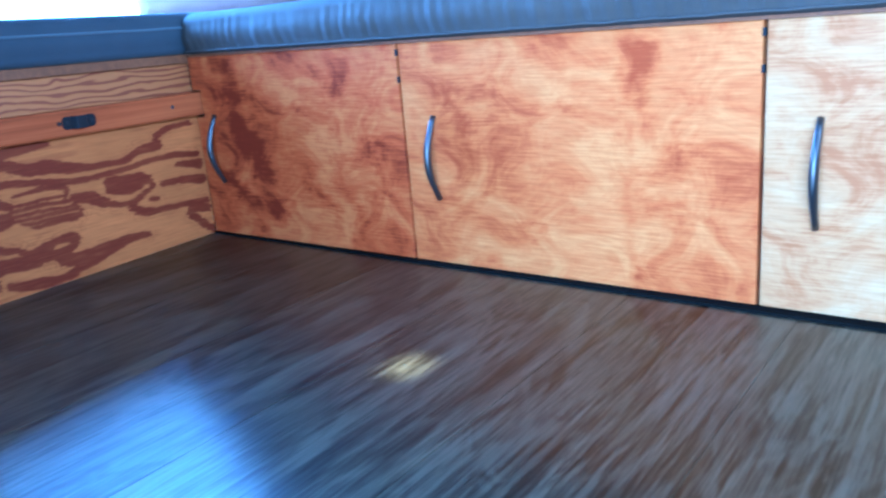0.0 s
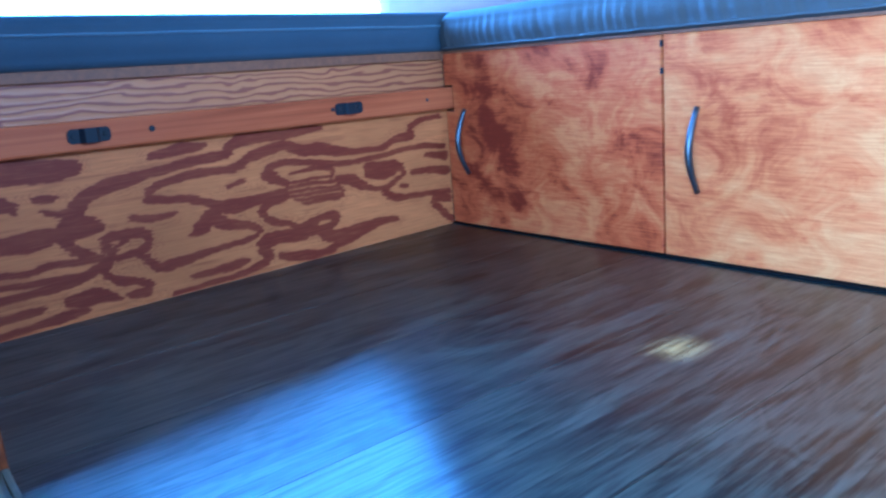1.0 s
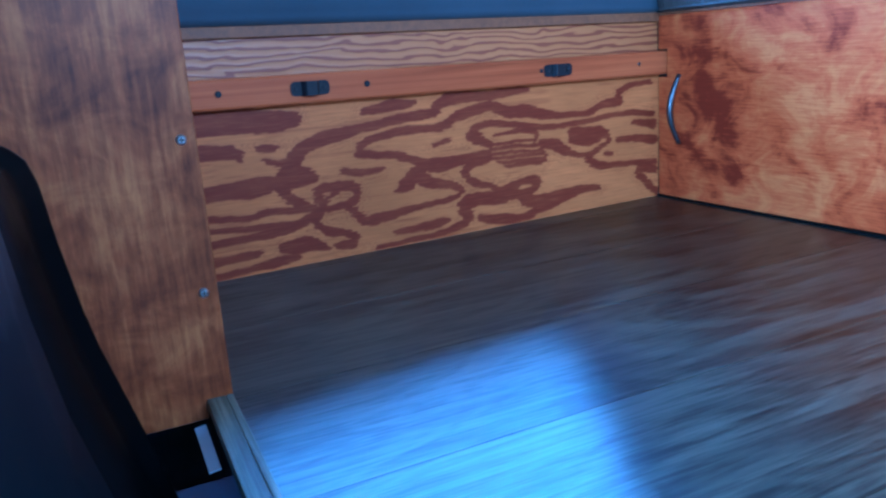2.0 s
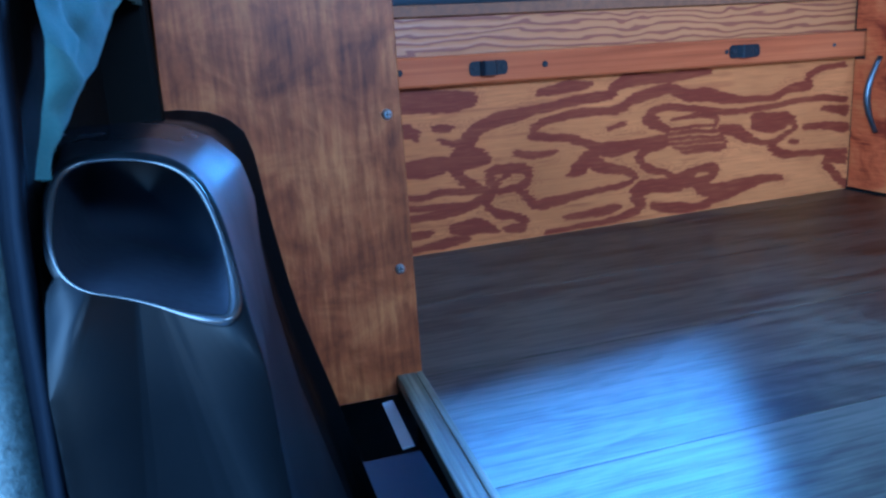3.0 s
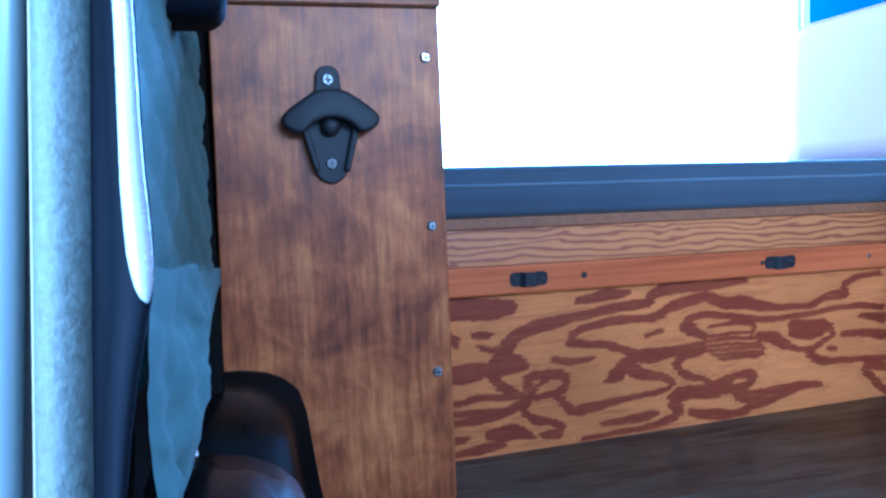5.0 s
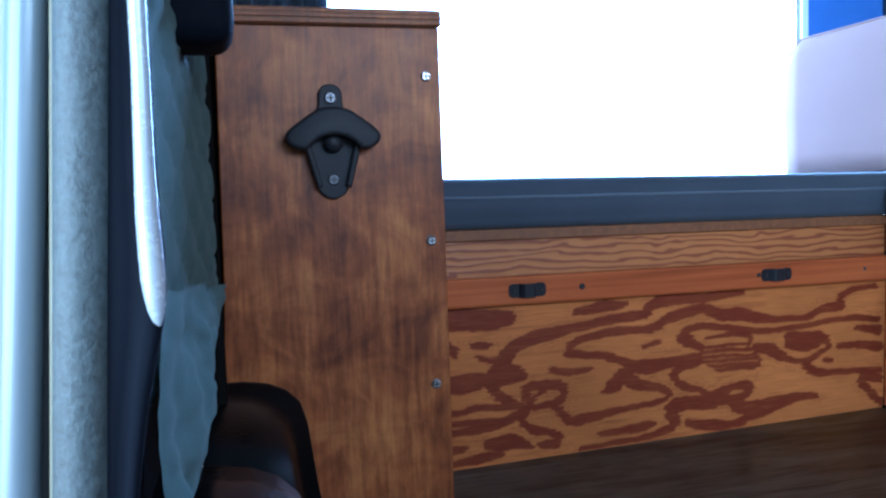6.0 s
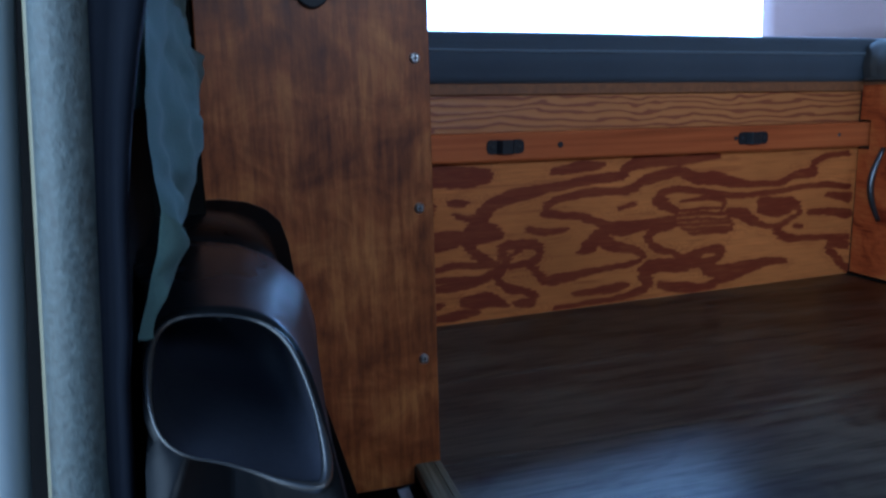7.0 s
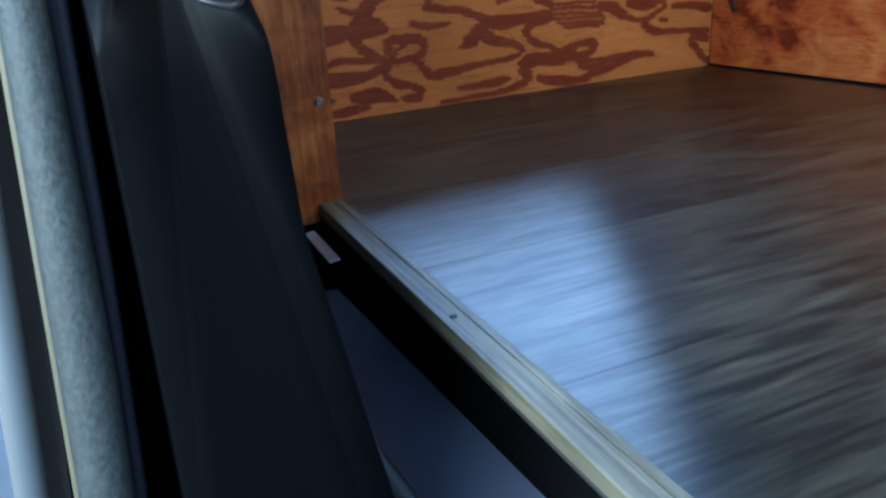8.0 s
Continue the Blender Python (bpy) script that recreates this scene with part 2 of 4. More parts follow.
def vinyl_floor():
    """Rustic dark oak print: long streaks, open pores, darker cathedral rings; brushed along the plank."""
    k = Mat("dark_vinyl_plank", 0.3)
    far = k.maths("MULTIPLY", k.random(), 9.0)
    streak = k.noise(k.scaled(5.0, 85, 1, far), 1, 6, 0.66, 0.6)
    fine = k.noise(k.scaled(16, 300, 1, far), 1, 4, 0.65)
    pore = k.noise(k.scaled(11, 190, 1, far), 1, 2, 0.5, 0.3)
    broad = k.noise(k.scaled(2.6, 9, 1, far), 1, 3, 0.5, 1.6)
    rings = k.maths("SINE", k.maths("MULTIPLY", broad, 52.0))
    v = k.maths("ADD", k.maths("MULTIPLY", streak, 0.40), k.maths("ADD", k.maths("MULTIPLY", fine, 0.35), k.maths("MULTIPLY", broad, 0.25)))
    v = k.maths("MULTIPLY_ADD", rings, 0.022, v)
    c = k.ramp(v, (0.40, (0.005, 0.0043, 0.0027)), (0.455, (0.019, 0.0176, 0.0118)), (0.50, (0.037, 0.0345, 0.0232)), (0.60, (0.072, 0.067, 0.046)))
    c = k.mix(0.75, c, k.ramp(pore, (0.36, (0.18, 0.17, 0.16)), (0.46, (1, 1, 1))), "MULTIPLY")
    crack = k.noise(k.scaled(3.0, 34, 1, far), 1, 4, 0.6, 0.8)
    c = k.mix(0.8, c, k.ramp(crack, (0.36, (0.22, 0.21, 0.20)), (0.45, (1, 1, 1)), (0.60, (1.0, 1.0, 1.0)), (0.70, (1.7, 1.62, 1.5))), "MULTIPLY")
    k.colour(c).roughness(streak, 0.27, 0.31).bump(v, 0.03, 0.001)
    k.put(k.maths("MULTIPLY_ADD", k.ramp(v, (0.42, (0, 0, 0)), (0.53, (1, 1, 1))), 0.42, 0.62), k.b.inputs["Specular IOR Level"])
    k.b.inputs["Anisotropic"].default_value = 0.94
    across = k.t.nodes.new("ShaderNodeCombineXYZ")
    across.inputs[1].default_value = 1.0
    k.t.links.new(across.outputs[0], k.b.inputs["Tangent"])
    return k.m


def weathered_pine():
    k = Mat("weathered_pine", 0.45, Specular_IOR_Level=0.3)
    grain = k.noise(k.scaled(420, 9, 420), 1, 4, 0.6)
    stain = k.noise(k.scaled(30, 9, 30), 1, 4, 0.6)
    c = k.ramp(k.maths("ADD", k.maths("MULTIPLY", grain, 0.5), k.maths("MULTIPLY", stain, 0.5)), (0.36, (0.06, 0.055, 0.034)), (0.5, (0.15, 0.14, 0.095)), (0.64, (0.28, 0.26, 0.19)))
    k.colour(c).roughness(stain, 0.4, 0.65).bump(grain, 0.4, 0.0006)
    return k.m


def trim_plastic():
    """Black moulded plastic: polished by wear above, grained lower down."""
    k = Mat("black_trim_plastic", 0.3)
    up = k.t.nodes.new("ShaderNodeSeparateXYZ")
    k.t.links.new(k.co, up.inputs[0])
    n = k.noise(k.scaled(500, 500, 500), 1, 3, 0.6)
    worn = k.maths("MULTIPLY_ADD", k.noise(k.scaled(18, 18, 18), 1, 3), 0.6, k.maths("MULTIPLY_ADD", up.outputs[2], 9.0, -1.75), clamp=True)
    k.colour(k.mix(n, (0.0024, 0.003, 0.004), (0.0042, 0.005, 0.0065))).roughness(worn, 0.5, 0.15).bump(n, 0.03, 0.0006)
    k.put(k.maths("MULTIPLY_ADD", worn, 0.28, 0.03), k.b.inputs["Specular IOR Level"])
    return k.m


def woven(name, dark, pale, rough=0.75, sheen=0.3):
    k = Mat(name, rough, Sheen_Weight=sheen, Specular_IOR_Level=0.2)
    weave = k.noise(k.scaled(900, 900, 900), 1, 1)
    cloud = k.noise(k.scaled(6, 6, 6), 1, 4, 0.6)
    k.colour(k.mix(k.maths("ADD", k.maths("MULTIPLY", cloud, 0.7), k.maths("MULTIPLY", weave, 0.3)), dark, pale)).bump(weave, 0.25, 0.0006)
    return k.m


def plain(name, dark, pale, rough, metal=0.0, grain=60.0, bump=0.1, spec=0.5, speck=0.0):
    k = Mat(name, rough, metal, Specular_IOR_Level=spec)
    n = k.noise(k.scaled(grain, grain, grain), 1, 4, 0.6)
    wear = k.noise(k.scaled(7, 7, 7), 1, 3)
    k.colour(k.mix(k.maths("ADD", k.maths("MULTIPLY", wear, 1 - speck), k.maths("MULTIPLY_ADD", n, speck * 2.2, -0.6 * speck), clamp=True), dark, pale)).roughness(n, rough * 0.8, min(1, rough * 1.25)).bump(n, bump, 0.0006)
    return k.m


FIR = fir_figure("fir_plywood_figured", (0.60, 0.207, 0.056), (0.125, 0.022, 0.009))
FIR_BAND = fir_plywood("fir_plywood_straight", 8.0, 24.0, 3.0, 105.0, (0.50, 0.195, 0.06), (0.19, 0.050, 0.018), 0.55)
BIRCH = ((0.64, 0.262, 0.078), (0.53, 0.150, 0.039), (0.35, 0.068, 0.018), 0.125)
DOOR_DARK = stained_birch("dark_blotched_birch", (0.56, 0.182, 0.050), (0.43, 0.086, 0.021), (0.175, 0.024, 0.009), 0.125, blots=[(-95, 280, -100, 190, 10), (-100, 190, -140, 120, 20), (-140, 120, -165, 50, 18), (-60, 110, -125, 30, 12), (-250, 98, -300, 62, 9), (-312, 105, -350, 60, 8), (-392, 150, -400, 80, 5), (-290, 266, -330, 238, 7)])
DOOR = stained_birch("orange_stained_birch", *BIRCH, blots=[(-325, 276, -332, 205, 9), (-78, 216, -98, 186, 3), (-318, 105, -326, 20, 5), (-318, 112, -372, 100, 4)])
# birch of the third door, lightened to carry the daylight falling on it
DOOR_LIT = stained_birch("daylit_birch", (0.60, 0.37, 0.18), (0.54, 0.28, 0.115), (0.42, 0.165, 0.06), 0.11)
RAIL = stained_birch("red_stained_rail", (0.50, 0.145, 0.045), (0.38, 0.092, 0.027), (0.22, 0.048, 0.015), 0.16)
PANEL = panel_stain()
EDGE = plain("plywood_edge", (0.075, 0.027, 0.010), (0.27, 0.105, 0.038), 0.6, grain=140, speck=0.5)
VINYL = vinyl_floor()
PINE = weathered_pine()
CUSHION = woven("charcoal_canvas", (0.034, 0.044, 0.063), (0.066, 0.080, 0.106), sheen=0.12)
CORD = woven("pale_piping_cord", (0.09, 0.115, 0.15), (0.14, 0.17, 0.21), sheen=0.1)
GREYCLOTH = woven("grey_gathered_canvas", (0.050, 0.045, 0.043), (0.092, 0.083, 0.078), sheen=0.0)
BEIGE = woven("beige_upholstery", (0.165, 0.085, 0.063), (0.205, 0.108, 0.08), 0.85, 0.05)
QUILT = woven("teal_blanket", (0.07, 0.13, 0.132), (0.155, 0.24, 0.232), 0.85, 0.1)
CURTAIN = woven("dark_curtain", (0.03, 0.04, 0.055), (0.06, 0.075, 0.10), 0.85, 0.3)
PLASTIC = trim_plastic()
# paler than the shell plastic, so daylight inside the pocket is in the colour
LINING = plain("lit_pocket_plastic", (0.016, 0.018, 0.027), (0.026, 0.029, 0.042), 0.42, grain=300, bump=0.05, spec=0.4)
RIM = plain("polished_black_rim", (0.008, 0.009, 0.011), (0.014, 0.015, 0.018), 0.2, grain=400, bump=0.02, spec=0.7)
GLOSSY = plain("pale_highlight_bead", (0.24, 0.27, 0.30), (0.32, 0.35, 0.38), 0.26, grain=300, bump=0.02, spec=1.0)
IRON = plain("black_cast_iron", (0.009, 0.009, 0.012), (0.022, 0.022, 0.027), 0.55, 0.2, grain=400, bump=0.4, spec=0.3)
STEEL = plain("zinc_screw", (0.5, 0.5, 0.52), (0.7, 0.7, 0.72), 0.3, 1.0, grain=200)
PEWTER = plain("dark_pewter", (0.07, 0.07, 0.08), (0.14, 0.14, 0.15), 0.3, 0.9, grain=200)
RUBBER = plain("grey_rubber_seal", (0.013, 0.019, 0.022), (0.070, 0.090, 0.092), 0.55, grain=420, bump=1.0, speck=0.8)
SEALLIP = plain("yellowed_seal_lip", (0.10, 0.095, 0.06), (0.17, 0.16, 0.105), 0.6, grain=120)
PAINT = plain("silver_blue_paint", (0.13, 0.16, 0.18), (0.17, 0.20, 0.22), 0.3, 0.2, grain=20, bump=0.02)
LINER = plain("grey_wall_liner", (0.30, 0.31, 0.33), (0.38, 0.39, 0.41), 0.8, grain=90, bump=0.3)
CEILING = plain("warm_ceiling_lining", (0.13, 0.11, 0.085), (0.17, 0.145, 0.115), 0.85, grain=90, bump=0.3)
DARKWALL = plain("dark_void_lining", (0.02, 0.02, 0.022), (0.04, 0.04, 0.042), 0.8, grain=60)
BLUETRIM = plain("blue_pillar_trim", (0.012, 0.026, 0.070), (0.018, 0.037, 0.090), 0.9, grain=90, spec=0.03)
WEB = plain("satin_black_web", (0.0035, 0.0045, 0.008), (0.006, 0.0075, 0.012), 0.65, grain=200, bump=0.03, spec=0.04)
# black of the seal carrier, also painted in where gaps lie in shade
SEAL_GAP_BLACK = plain("black_seal_and_gap_shade", (0.004, 0.004, 0.004), (0.008, 0.008, 0.008), 0.9, grain=200, spec=0.02)
STEPMAT = plain("dark_blue_step_plastic", (0.15, 0.18, 0.27), (0.22, 0.26, 0.37), 0.5, grain=160, bump=0.3)
WHITE = plain("white_plastic_clip", (0.7, 0.72, 0.75), (0.8, 0.82, 0.85), 0.4, grain=50)
GROUND = plain("grey_asphalt", (0.10, 0.10, 0.10), (0.16, 0.16, 0.155), 0.9, grain=9, bump=0.4)
GLASS = Mat("window_glass", 0.0, Transmission_Weight=1.0, IOR=1.45).m


# ---- mesh tools ----
def mesh(name, bm, mats, smooth=False):
    data = bpy.data.meshes.new(name)
    bmesh.ops.recalc_face_normals(bm, faces=bm.faces)
    bm.to_mesh(data)
    bm.free()
    for m in mats if isinstance(mats, (list, tuple)) else [mats]:
        data.materials.append(m)
    if smooth:
        data.shade_smooth()
    return data


def part(name, bm, material, parent=None, label="", smooth=False, at=None):
    ob = new(name, mesh(name, bm, material, smooth))
    if parent:
        ob.parent = parent
    if at is not None:
        ob.matrix_basis = at
    if label:
        ob["label"] = label
    return ob


def thing(name, label, category, at=None, group="", kind=""):
    ob = new(name)
    ob.empty_display_size = 0.05
    if at is not None:
        ob.matrix_basis = at
    return tagged(ob, label, category, group, kind)


def box(x0, x1, y0, y1, z0, z1, bevel=0.0, seg=2, bm=None):
    bm2 = bmesh.new()
    bmesh.ops.create_cube(bm2, size=1)
    bmesh.ops.transform(bm2, matrix=Matrix.LocRotScale(((x0 + x1) / 2, (y0 + y1) / 2, (z0 + z1) / 2), None, (x1 - x0, y1 - y0, z1 - z0)), verts=bm2.verts)
    if bevel:
        bmesh.ops.bevel(bm2, geom=bm2.edges[:], offset=bevel, segments=seg, profile=0.5, affect="EDGES")
    if bm is None:
        return bm2
    return join(bm, bm2)


def join(bm, other, m=None):
    tmp = bpy.data.meshes.new("tmp")
    if m is not None:
        bmesh.ops.transform(other, matrix=m, verts=other.verts)
    other.to_mesh(tmp)
    other.free()
    bm.from_mesh(tmp)
    bpy.data.meshes.remove(tmp)
    return bm


def prism(points, y0, y1, bevel=0.0, seg=2):
    """Outline in (x, z), pushed from y0 to y1."""
    bm = bmesh.new()
    a = [bm.verts.new((x, y0, z)) for x, z in points]
    b = [bm.verts.new((x, y1, z)) for x, z in points]
    bm.faces.new(a), bm.faces.new(b[::-1])
    n = len(points)
    for i in range(n):
        bm.faces.new((a[i], b[i], b[(i + 1) % n], a[(i + 1) % n]))
    bmesh.ops.recalc_face_normals(bm, faces=bm.faces)
    if bevel:
        rim = [e for e in bm.edges if len({round(v.co.y, 5) for v in e.verts}) == 1]
        bmesh.ops.bevel(bm, geom=rim, offset=bevel, segments=seg, profile=0.5, affect="EDGES")
    return bm


def loft(rings, cap=True, closed=True):
    bm = bmesh.new()
    rows = [[bm.verts.new(p) for p in r] for r in rings]
    n = len(rows[0])
    for a, b in zip(rows, rows[1:]):
        for i in range(n if closed else n - 1):
            bm.faces.new((a[i], a[(i + 1) % n], b[(i + 1) % n], b[i]))
    if cap and closed:
        bm.faces.new(rows[0][::-1]), bm.faces.new(rows[-1])
    return bm


def tube(points, radius, n=12, flat=1.0, close=False):
    """A rod along points; radius may be one number or one per point."""
    pts = [Vector(p) for p in points]
    rad = radius if isinstance(radius, (list, tuple)) else [radius] * len(pts)
    rings = []
    side = None
    for i, p in enumerate(pts):
        a, b = (pts[i - 1], pts[(i + 1) % len(pts)]) if close else (pts[max(0, i - 1)], pts[min(len(pts) - 1, i + 1)])
        d = (b - a).normalized()
        if side is None:
            side = d.orthogonal().normalized()
        side = (side - d * side.dot(d)).normalized()
        up = d.cross(side)
        rings.append([p + rad[i] * (math.cos(2 * math.pi * k / n) * side + flat * math.sin(2 * math.pi * k / n) * up) for k in range(n)])
    if close:
        rings.append(rings[0])
        bm = loft(rings, cap=False)
        bmesh.ops.remove_doubles(bm, verts=bm.verts, dist=1e-6)
        return bm
    return loft(rings)


def disc(r, depth, n=16, bevel=0.0):
    """A short cylinder that faces -y, its back at y = 0."""
    rings = [[(q * math.cos(2 * math.pi * k / n), y, q * math.sin(2 * math.pi * k / n)) for k in range(n)]
             for q, y in ((r, 0), (r, -depth + bevel), (r - bevel, -depth))]
    return loft(rings)


def smooth_outline(points, rounds=2):
    for _ in range(rounds):
        points = [q for a, b in zip(points, points[1:] + points[:1])
                  for q in ((0.75 * a[0] + 0.25 * b[0], 0.75 * a[1] + 0.25 * b[1]), (0.25 * a[0] + 0.75 * b[0], 0.25 * a[1] + 0.75 * b[1]))]
    return points


def screw_head(parent, x, y, z, r=0.0045, name="screw", mat=None, depth=0.0022):
    bm = disc(r, depth, 14, depth * 0.6)
    ob = part(name, bm, mat or STEEL, parent, at=pose(x, y, z), smooth=False)
    cross = box(-r * 0.62, r * 0.62, -depth - 0.0004, -depth + 0.0004, -r * 0.14, r * 0.14)
    box(-r * 0.14, r * 0.14, -depth - 0.0005, -depth + 0.0004, -r * 0.62, r * 0.62, bm=cross)
    part("cross_slot", cross, DARKWALL, ob)
    return ob


# ---- the van's shell ----
def shell():
    g = tagged(new("ground", mesh("ground", box(-60, 60, -60, 60, -0.65, -0.48), GROUND)), "grey asphalt ground outside the van", "ground", kind="structure")
    sub = tagged(new("subfloor", mesh("subfloor", box(-0.80, 0.56, -2.7, 0.86, -0.05, -0.012), DARKWALL)), "dark subfloor under the planks", "floor", kind="structure")
    # left wall behind the door pillar, and in front of the door
    bm = box(-1.058, -1.032, -0.70, 0.86, -0.48, 1.26)
    tagged(part("wall_left", bm, LINER), "grey lined side wall of the van", "wall", kind="structure")
    bm = box(-1.058, -1.032, -2.7, -1.98, -0.48, 1.26)
    tagged(part("wall_left_front", bm, LINER), "grey lined wall ahead of the door", "wall", kind="structure")
    bm = box(-1.058, -1.032, -1.98, -0.70, 1.12, 1.26)
    tagged(part("wall_over_door", bm, LINER), "grey lined header over the door opening", "wall", kind="structure")
    bm = box(0.545, 0.60, -2.7, 0.86, -0.48, 1.26)
    tagged(part("wall_right", bm, CEILING), "warm grey lined side wall behind the bench", "wall", kind="structure")
    bm = box(-1.058, 0.60, -2.76, -2.7, -0.48, 0.60)
    box(-1.058, -0.95, -2.76, -2.7, 0.60, 1.26, bm=bm)
    box(0.45, 0.60, -2.76, -2.7, 0.60, 1.26, bm=bm)
    box(-0.95, 0.45, -2.76, -2.7, 1.20, 1.26, bm=bm)
    tagged(part("wall_front", bm, DARKWALL), "dark front wall below the windscreen opening", "wall", kind="structure")
    # unseen wall added to keep front light off the lower panel
    bm = box(-1.03, -0.03, -2.02, -1.98, 0.0, 0.66)
    box(-0.03, 0.44, -2.02, -1.98, 0.372, 0.66, bm=bm)
    tagged(part("wall_light_block", bm, DARKWALL), "unseen dark wall that blocks low front light", "wall", kind="structure")
    # rear wall with the window opening
    bm = box(-1.032, 0.545, 0.80, 0.86, -0.48, 0.33)
    box(-1.032, 0.545, 0.80, 0.86, 1.20, 1.26, bm=bm)
    box(-1.032, -0.78, 0.80, 0.86, 0.33, 1.20, bm=bm)
    tagged(part("wall_rear", bm, LINER), "grey rear wall round the window", "wall", kind="structure")
    # ceiling with an unseen gap, added to cut one shaft of sun onto the floor
    fx, fy = -0.275, -0.652
    hx, hy = fx + 1.26 * to_sun.x / to_sun.z, fy + 1.26 * to_sun.y / to_sun.z
    a, b = 0.031, 0.019
    bm = box(-1.058, hx - a, -2.76, 0.86, 1.26, 1.30)
    box(hx + a, 0.60, -2.76, 0.86, 1.26, 1.30, bm=bm)
    box(hx - a, hx + a, -2.76, hy - b, 1.26, 1.30, bm=bm)
    box(hx - a, hx + a, hy + b, 0.86, 1.26, 1.30, bm=bm)
    tagged(part("ceiling", bm, CEILING), "warm grey lined ceiling with a small added gap for the sun", "ceiling", kind="structure")
    w = thing("window_1", "bright rear window with clear glass", "window", kind="structure")
    part("pane", box(-0.775, 0.54, 0.828, 0.833, 0.335, 1.195), GLASS, w).visible_shadow = False
    fr = box(-0.78, -0.755, 0.792, 0.80, 0.33, 1.20, 0.002)
    box(-0.755, 0.545, 0.792, 0.80, 1.18, 1.20, 0.002, bm=fr)
    part("window_frame", fr, PLASTIC, w, "black rubber window frame")


def floor_planks():
    floor = thing("floor", "dark brown-grey vinyl plank floor", "floor", kind="structure")
    shared = mesh("plank", box(-0.8202, 0.16, -0.0899, 0.0899, -0.012, 0.0, 0.0004, 1), VINYL)
    skew = math.tan(radians(2.8))
    for v in shared.vertices:
        v.co.x += skew * v.co.y * (v.co.x < -0.4)
    for i in range(16):
        p = new("plank", shared)
        p.parent = floor
        y = 0.04 - 0.18 * i
        p.matrix_basis = pose(skew * (y + 0.385), y, 0)
    return floor


shell()
floor_planks()


def floor_edge():
    e = thing("floor_edge_trim", "weathered pine strip along the floor edge at the door step", "trim", pose(-0.8142, -0.387, 0, 0, 0, -2.8), kind="structure")
    part("strip", box(-0.0225, -0.0072, -2.2, 0.0, -0.007, 0.003, 0.0009), PINE, e)
    part("overlap_lip", box(-0.0070, -0.0012, -2.2, 0.0, 0.0004, 0.0031, 0.0008), PINE, e)
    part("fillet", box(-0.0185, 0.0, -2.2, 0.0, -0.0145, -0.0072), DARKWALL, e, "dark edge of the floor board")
    for y in (-0.29, -0.8):
        part("nail", disc(0.0025, 0.0006, 10, 0.0002), IRON, e, at=pose(-0.0145, y, 0.003, -90))
    s = thing("door_step", "dark plastic step well below the floor edge", "step", kind="structure")
    # riser is near black to stand for undercut shade below the floor edge
    part("riser", box(-0.80, -0.78, -2.6, -0.30, -0.13, -0.0145), SEAL_GAP_BLACK, s)
    part("tread", box(-1.05, -0.78, -2.6, -0.30, -0.21, -0.122, 0.006), STEPMAT, s)
    part("step_edge", box(-0.889, -0.876, -1.9, -0.56, -0.123, -0.104, 0.004, 3), PAINT, s, "pale rounded edge of the step well")
    part("sill", box(-1.075, -1.05, -2.0, -0.70, -0.48, -0.158, 0.006), PAINT, s, "silver-blue painted door sill")
    c = thing("white_clip", "small white plastic clip under the floor edge", "clip", pose(-0.845, -0.424, -0.029, 0, 0, -2.8))
    part("tab", prism([(-0.0048, -0.0012), (0.0044, 0.0), (0.0044, 0.0015), (-0.0048, 0.0003)], -0.042, 0.042, 0.0004), WHITE, c)


floor_edge()


# ---- rear bench ----
def rear_bench():
    b = thing("rear_bench", "plywood rear bench box with figured fir front and red rail", "bench", pose(0, 0, 0, 0, 0.8, 2.4))
    low = new("lower_board", figured_board(-1.0, 0.0, -0.022, 0.215, 0.018))
    low.data.materials.append(FIR)
    low.parent = b
    low["label"] = "figured fir plywood with dark red bands"
    part("upper_board", box(-1.02, -0.001, 0.002, 0.018, 0.216, 0.2868, 0.0006), FIR_BAND, b)
    part("rail", box(-1.02, 0.021, -0.018, -0.0005, 0.203, 0.2405, 0.004), RAIL, b, "red-stained rail with strike plates")
    part("top_board", box(-1.02, -0.001, -0.004, 0.75, 0.2869, 0.3012, 0.0015), EDGE, b, "worn plywood edge of the bench top")
    for x in (-0.613, -0.222):
        s = part("strike_plate", strike(), IRON, b, "black metal strike plate with raised strap", at=pose(x, -0.018, 0.2222))
        for dx in (-0.019, 0.019):
            screw_head(s, dx, -0.0016, 0, 0.0032, mat=IRON, depth=0.001)
    for x, r, m in ((-0.534, 0.0042, IRON), (-0.729, 0.0042, IRON), (-0.060, 0.003, PEWTER), (-0.252, 0.0032, IRON)):
        screw_head(b, x, -0.018, 0.2225, r, mat=m, depth=0.001)
    return b


def value_noise(x, z, sx, sz, seed):
    """Smooth noise in -1..1 with cells of sx by sz."""
    rng = np.random.RandomState(seed)
    g = rng.uniform(-1, 1, (97, 89))
    u, v = x / sx + 300.0, z / sz + 300.0
    i, j = np.floor(u).astype(int), np.floor(v).astype(int)
    fu, fv = u - i, v - j
    fu, fv = fu * fu * (3 - 2 * fu), fv * fv * (3 - 2 * fv)
    at = lambda a, b: g[a % 97, b % 89]
    return (at(i, j) * (1 - fu) + at(i + 1, j) * fu) * (1 - fv) + (at(i, j + 1) * (1 - fu) + at(i + 1, j + 1) * fu) * fv


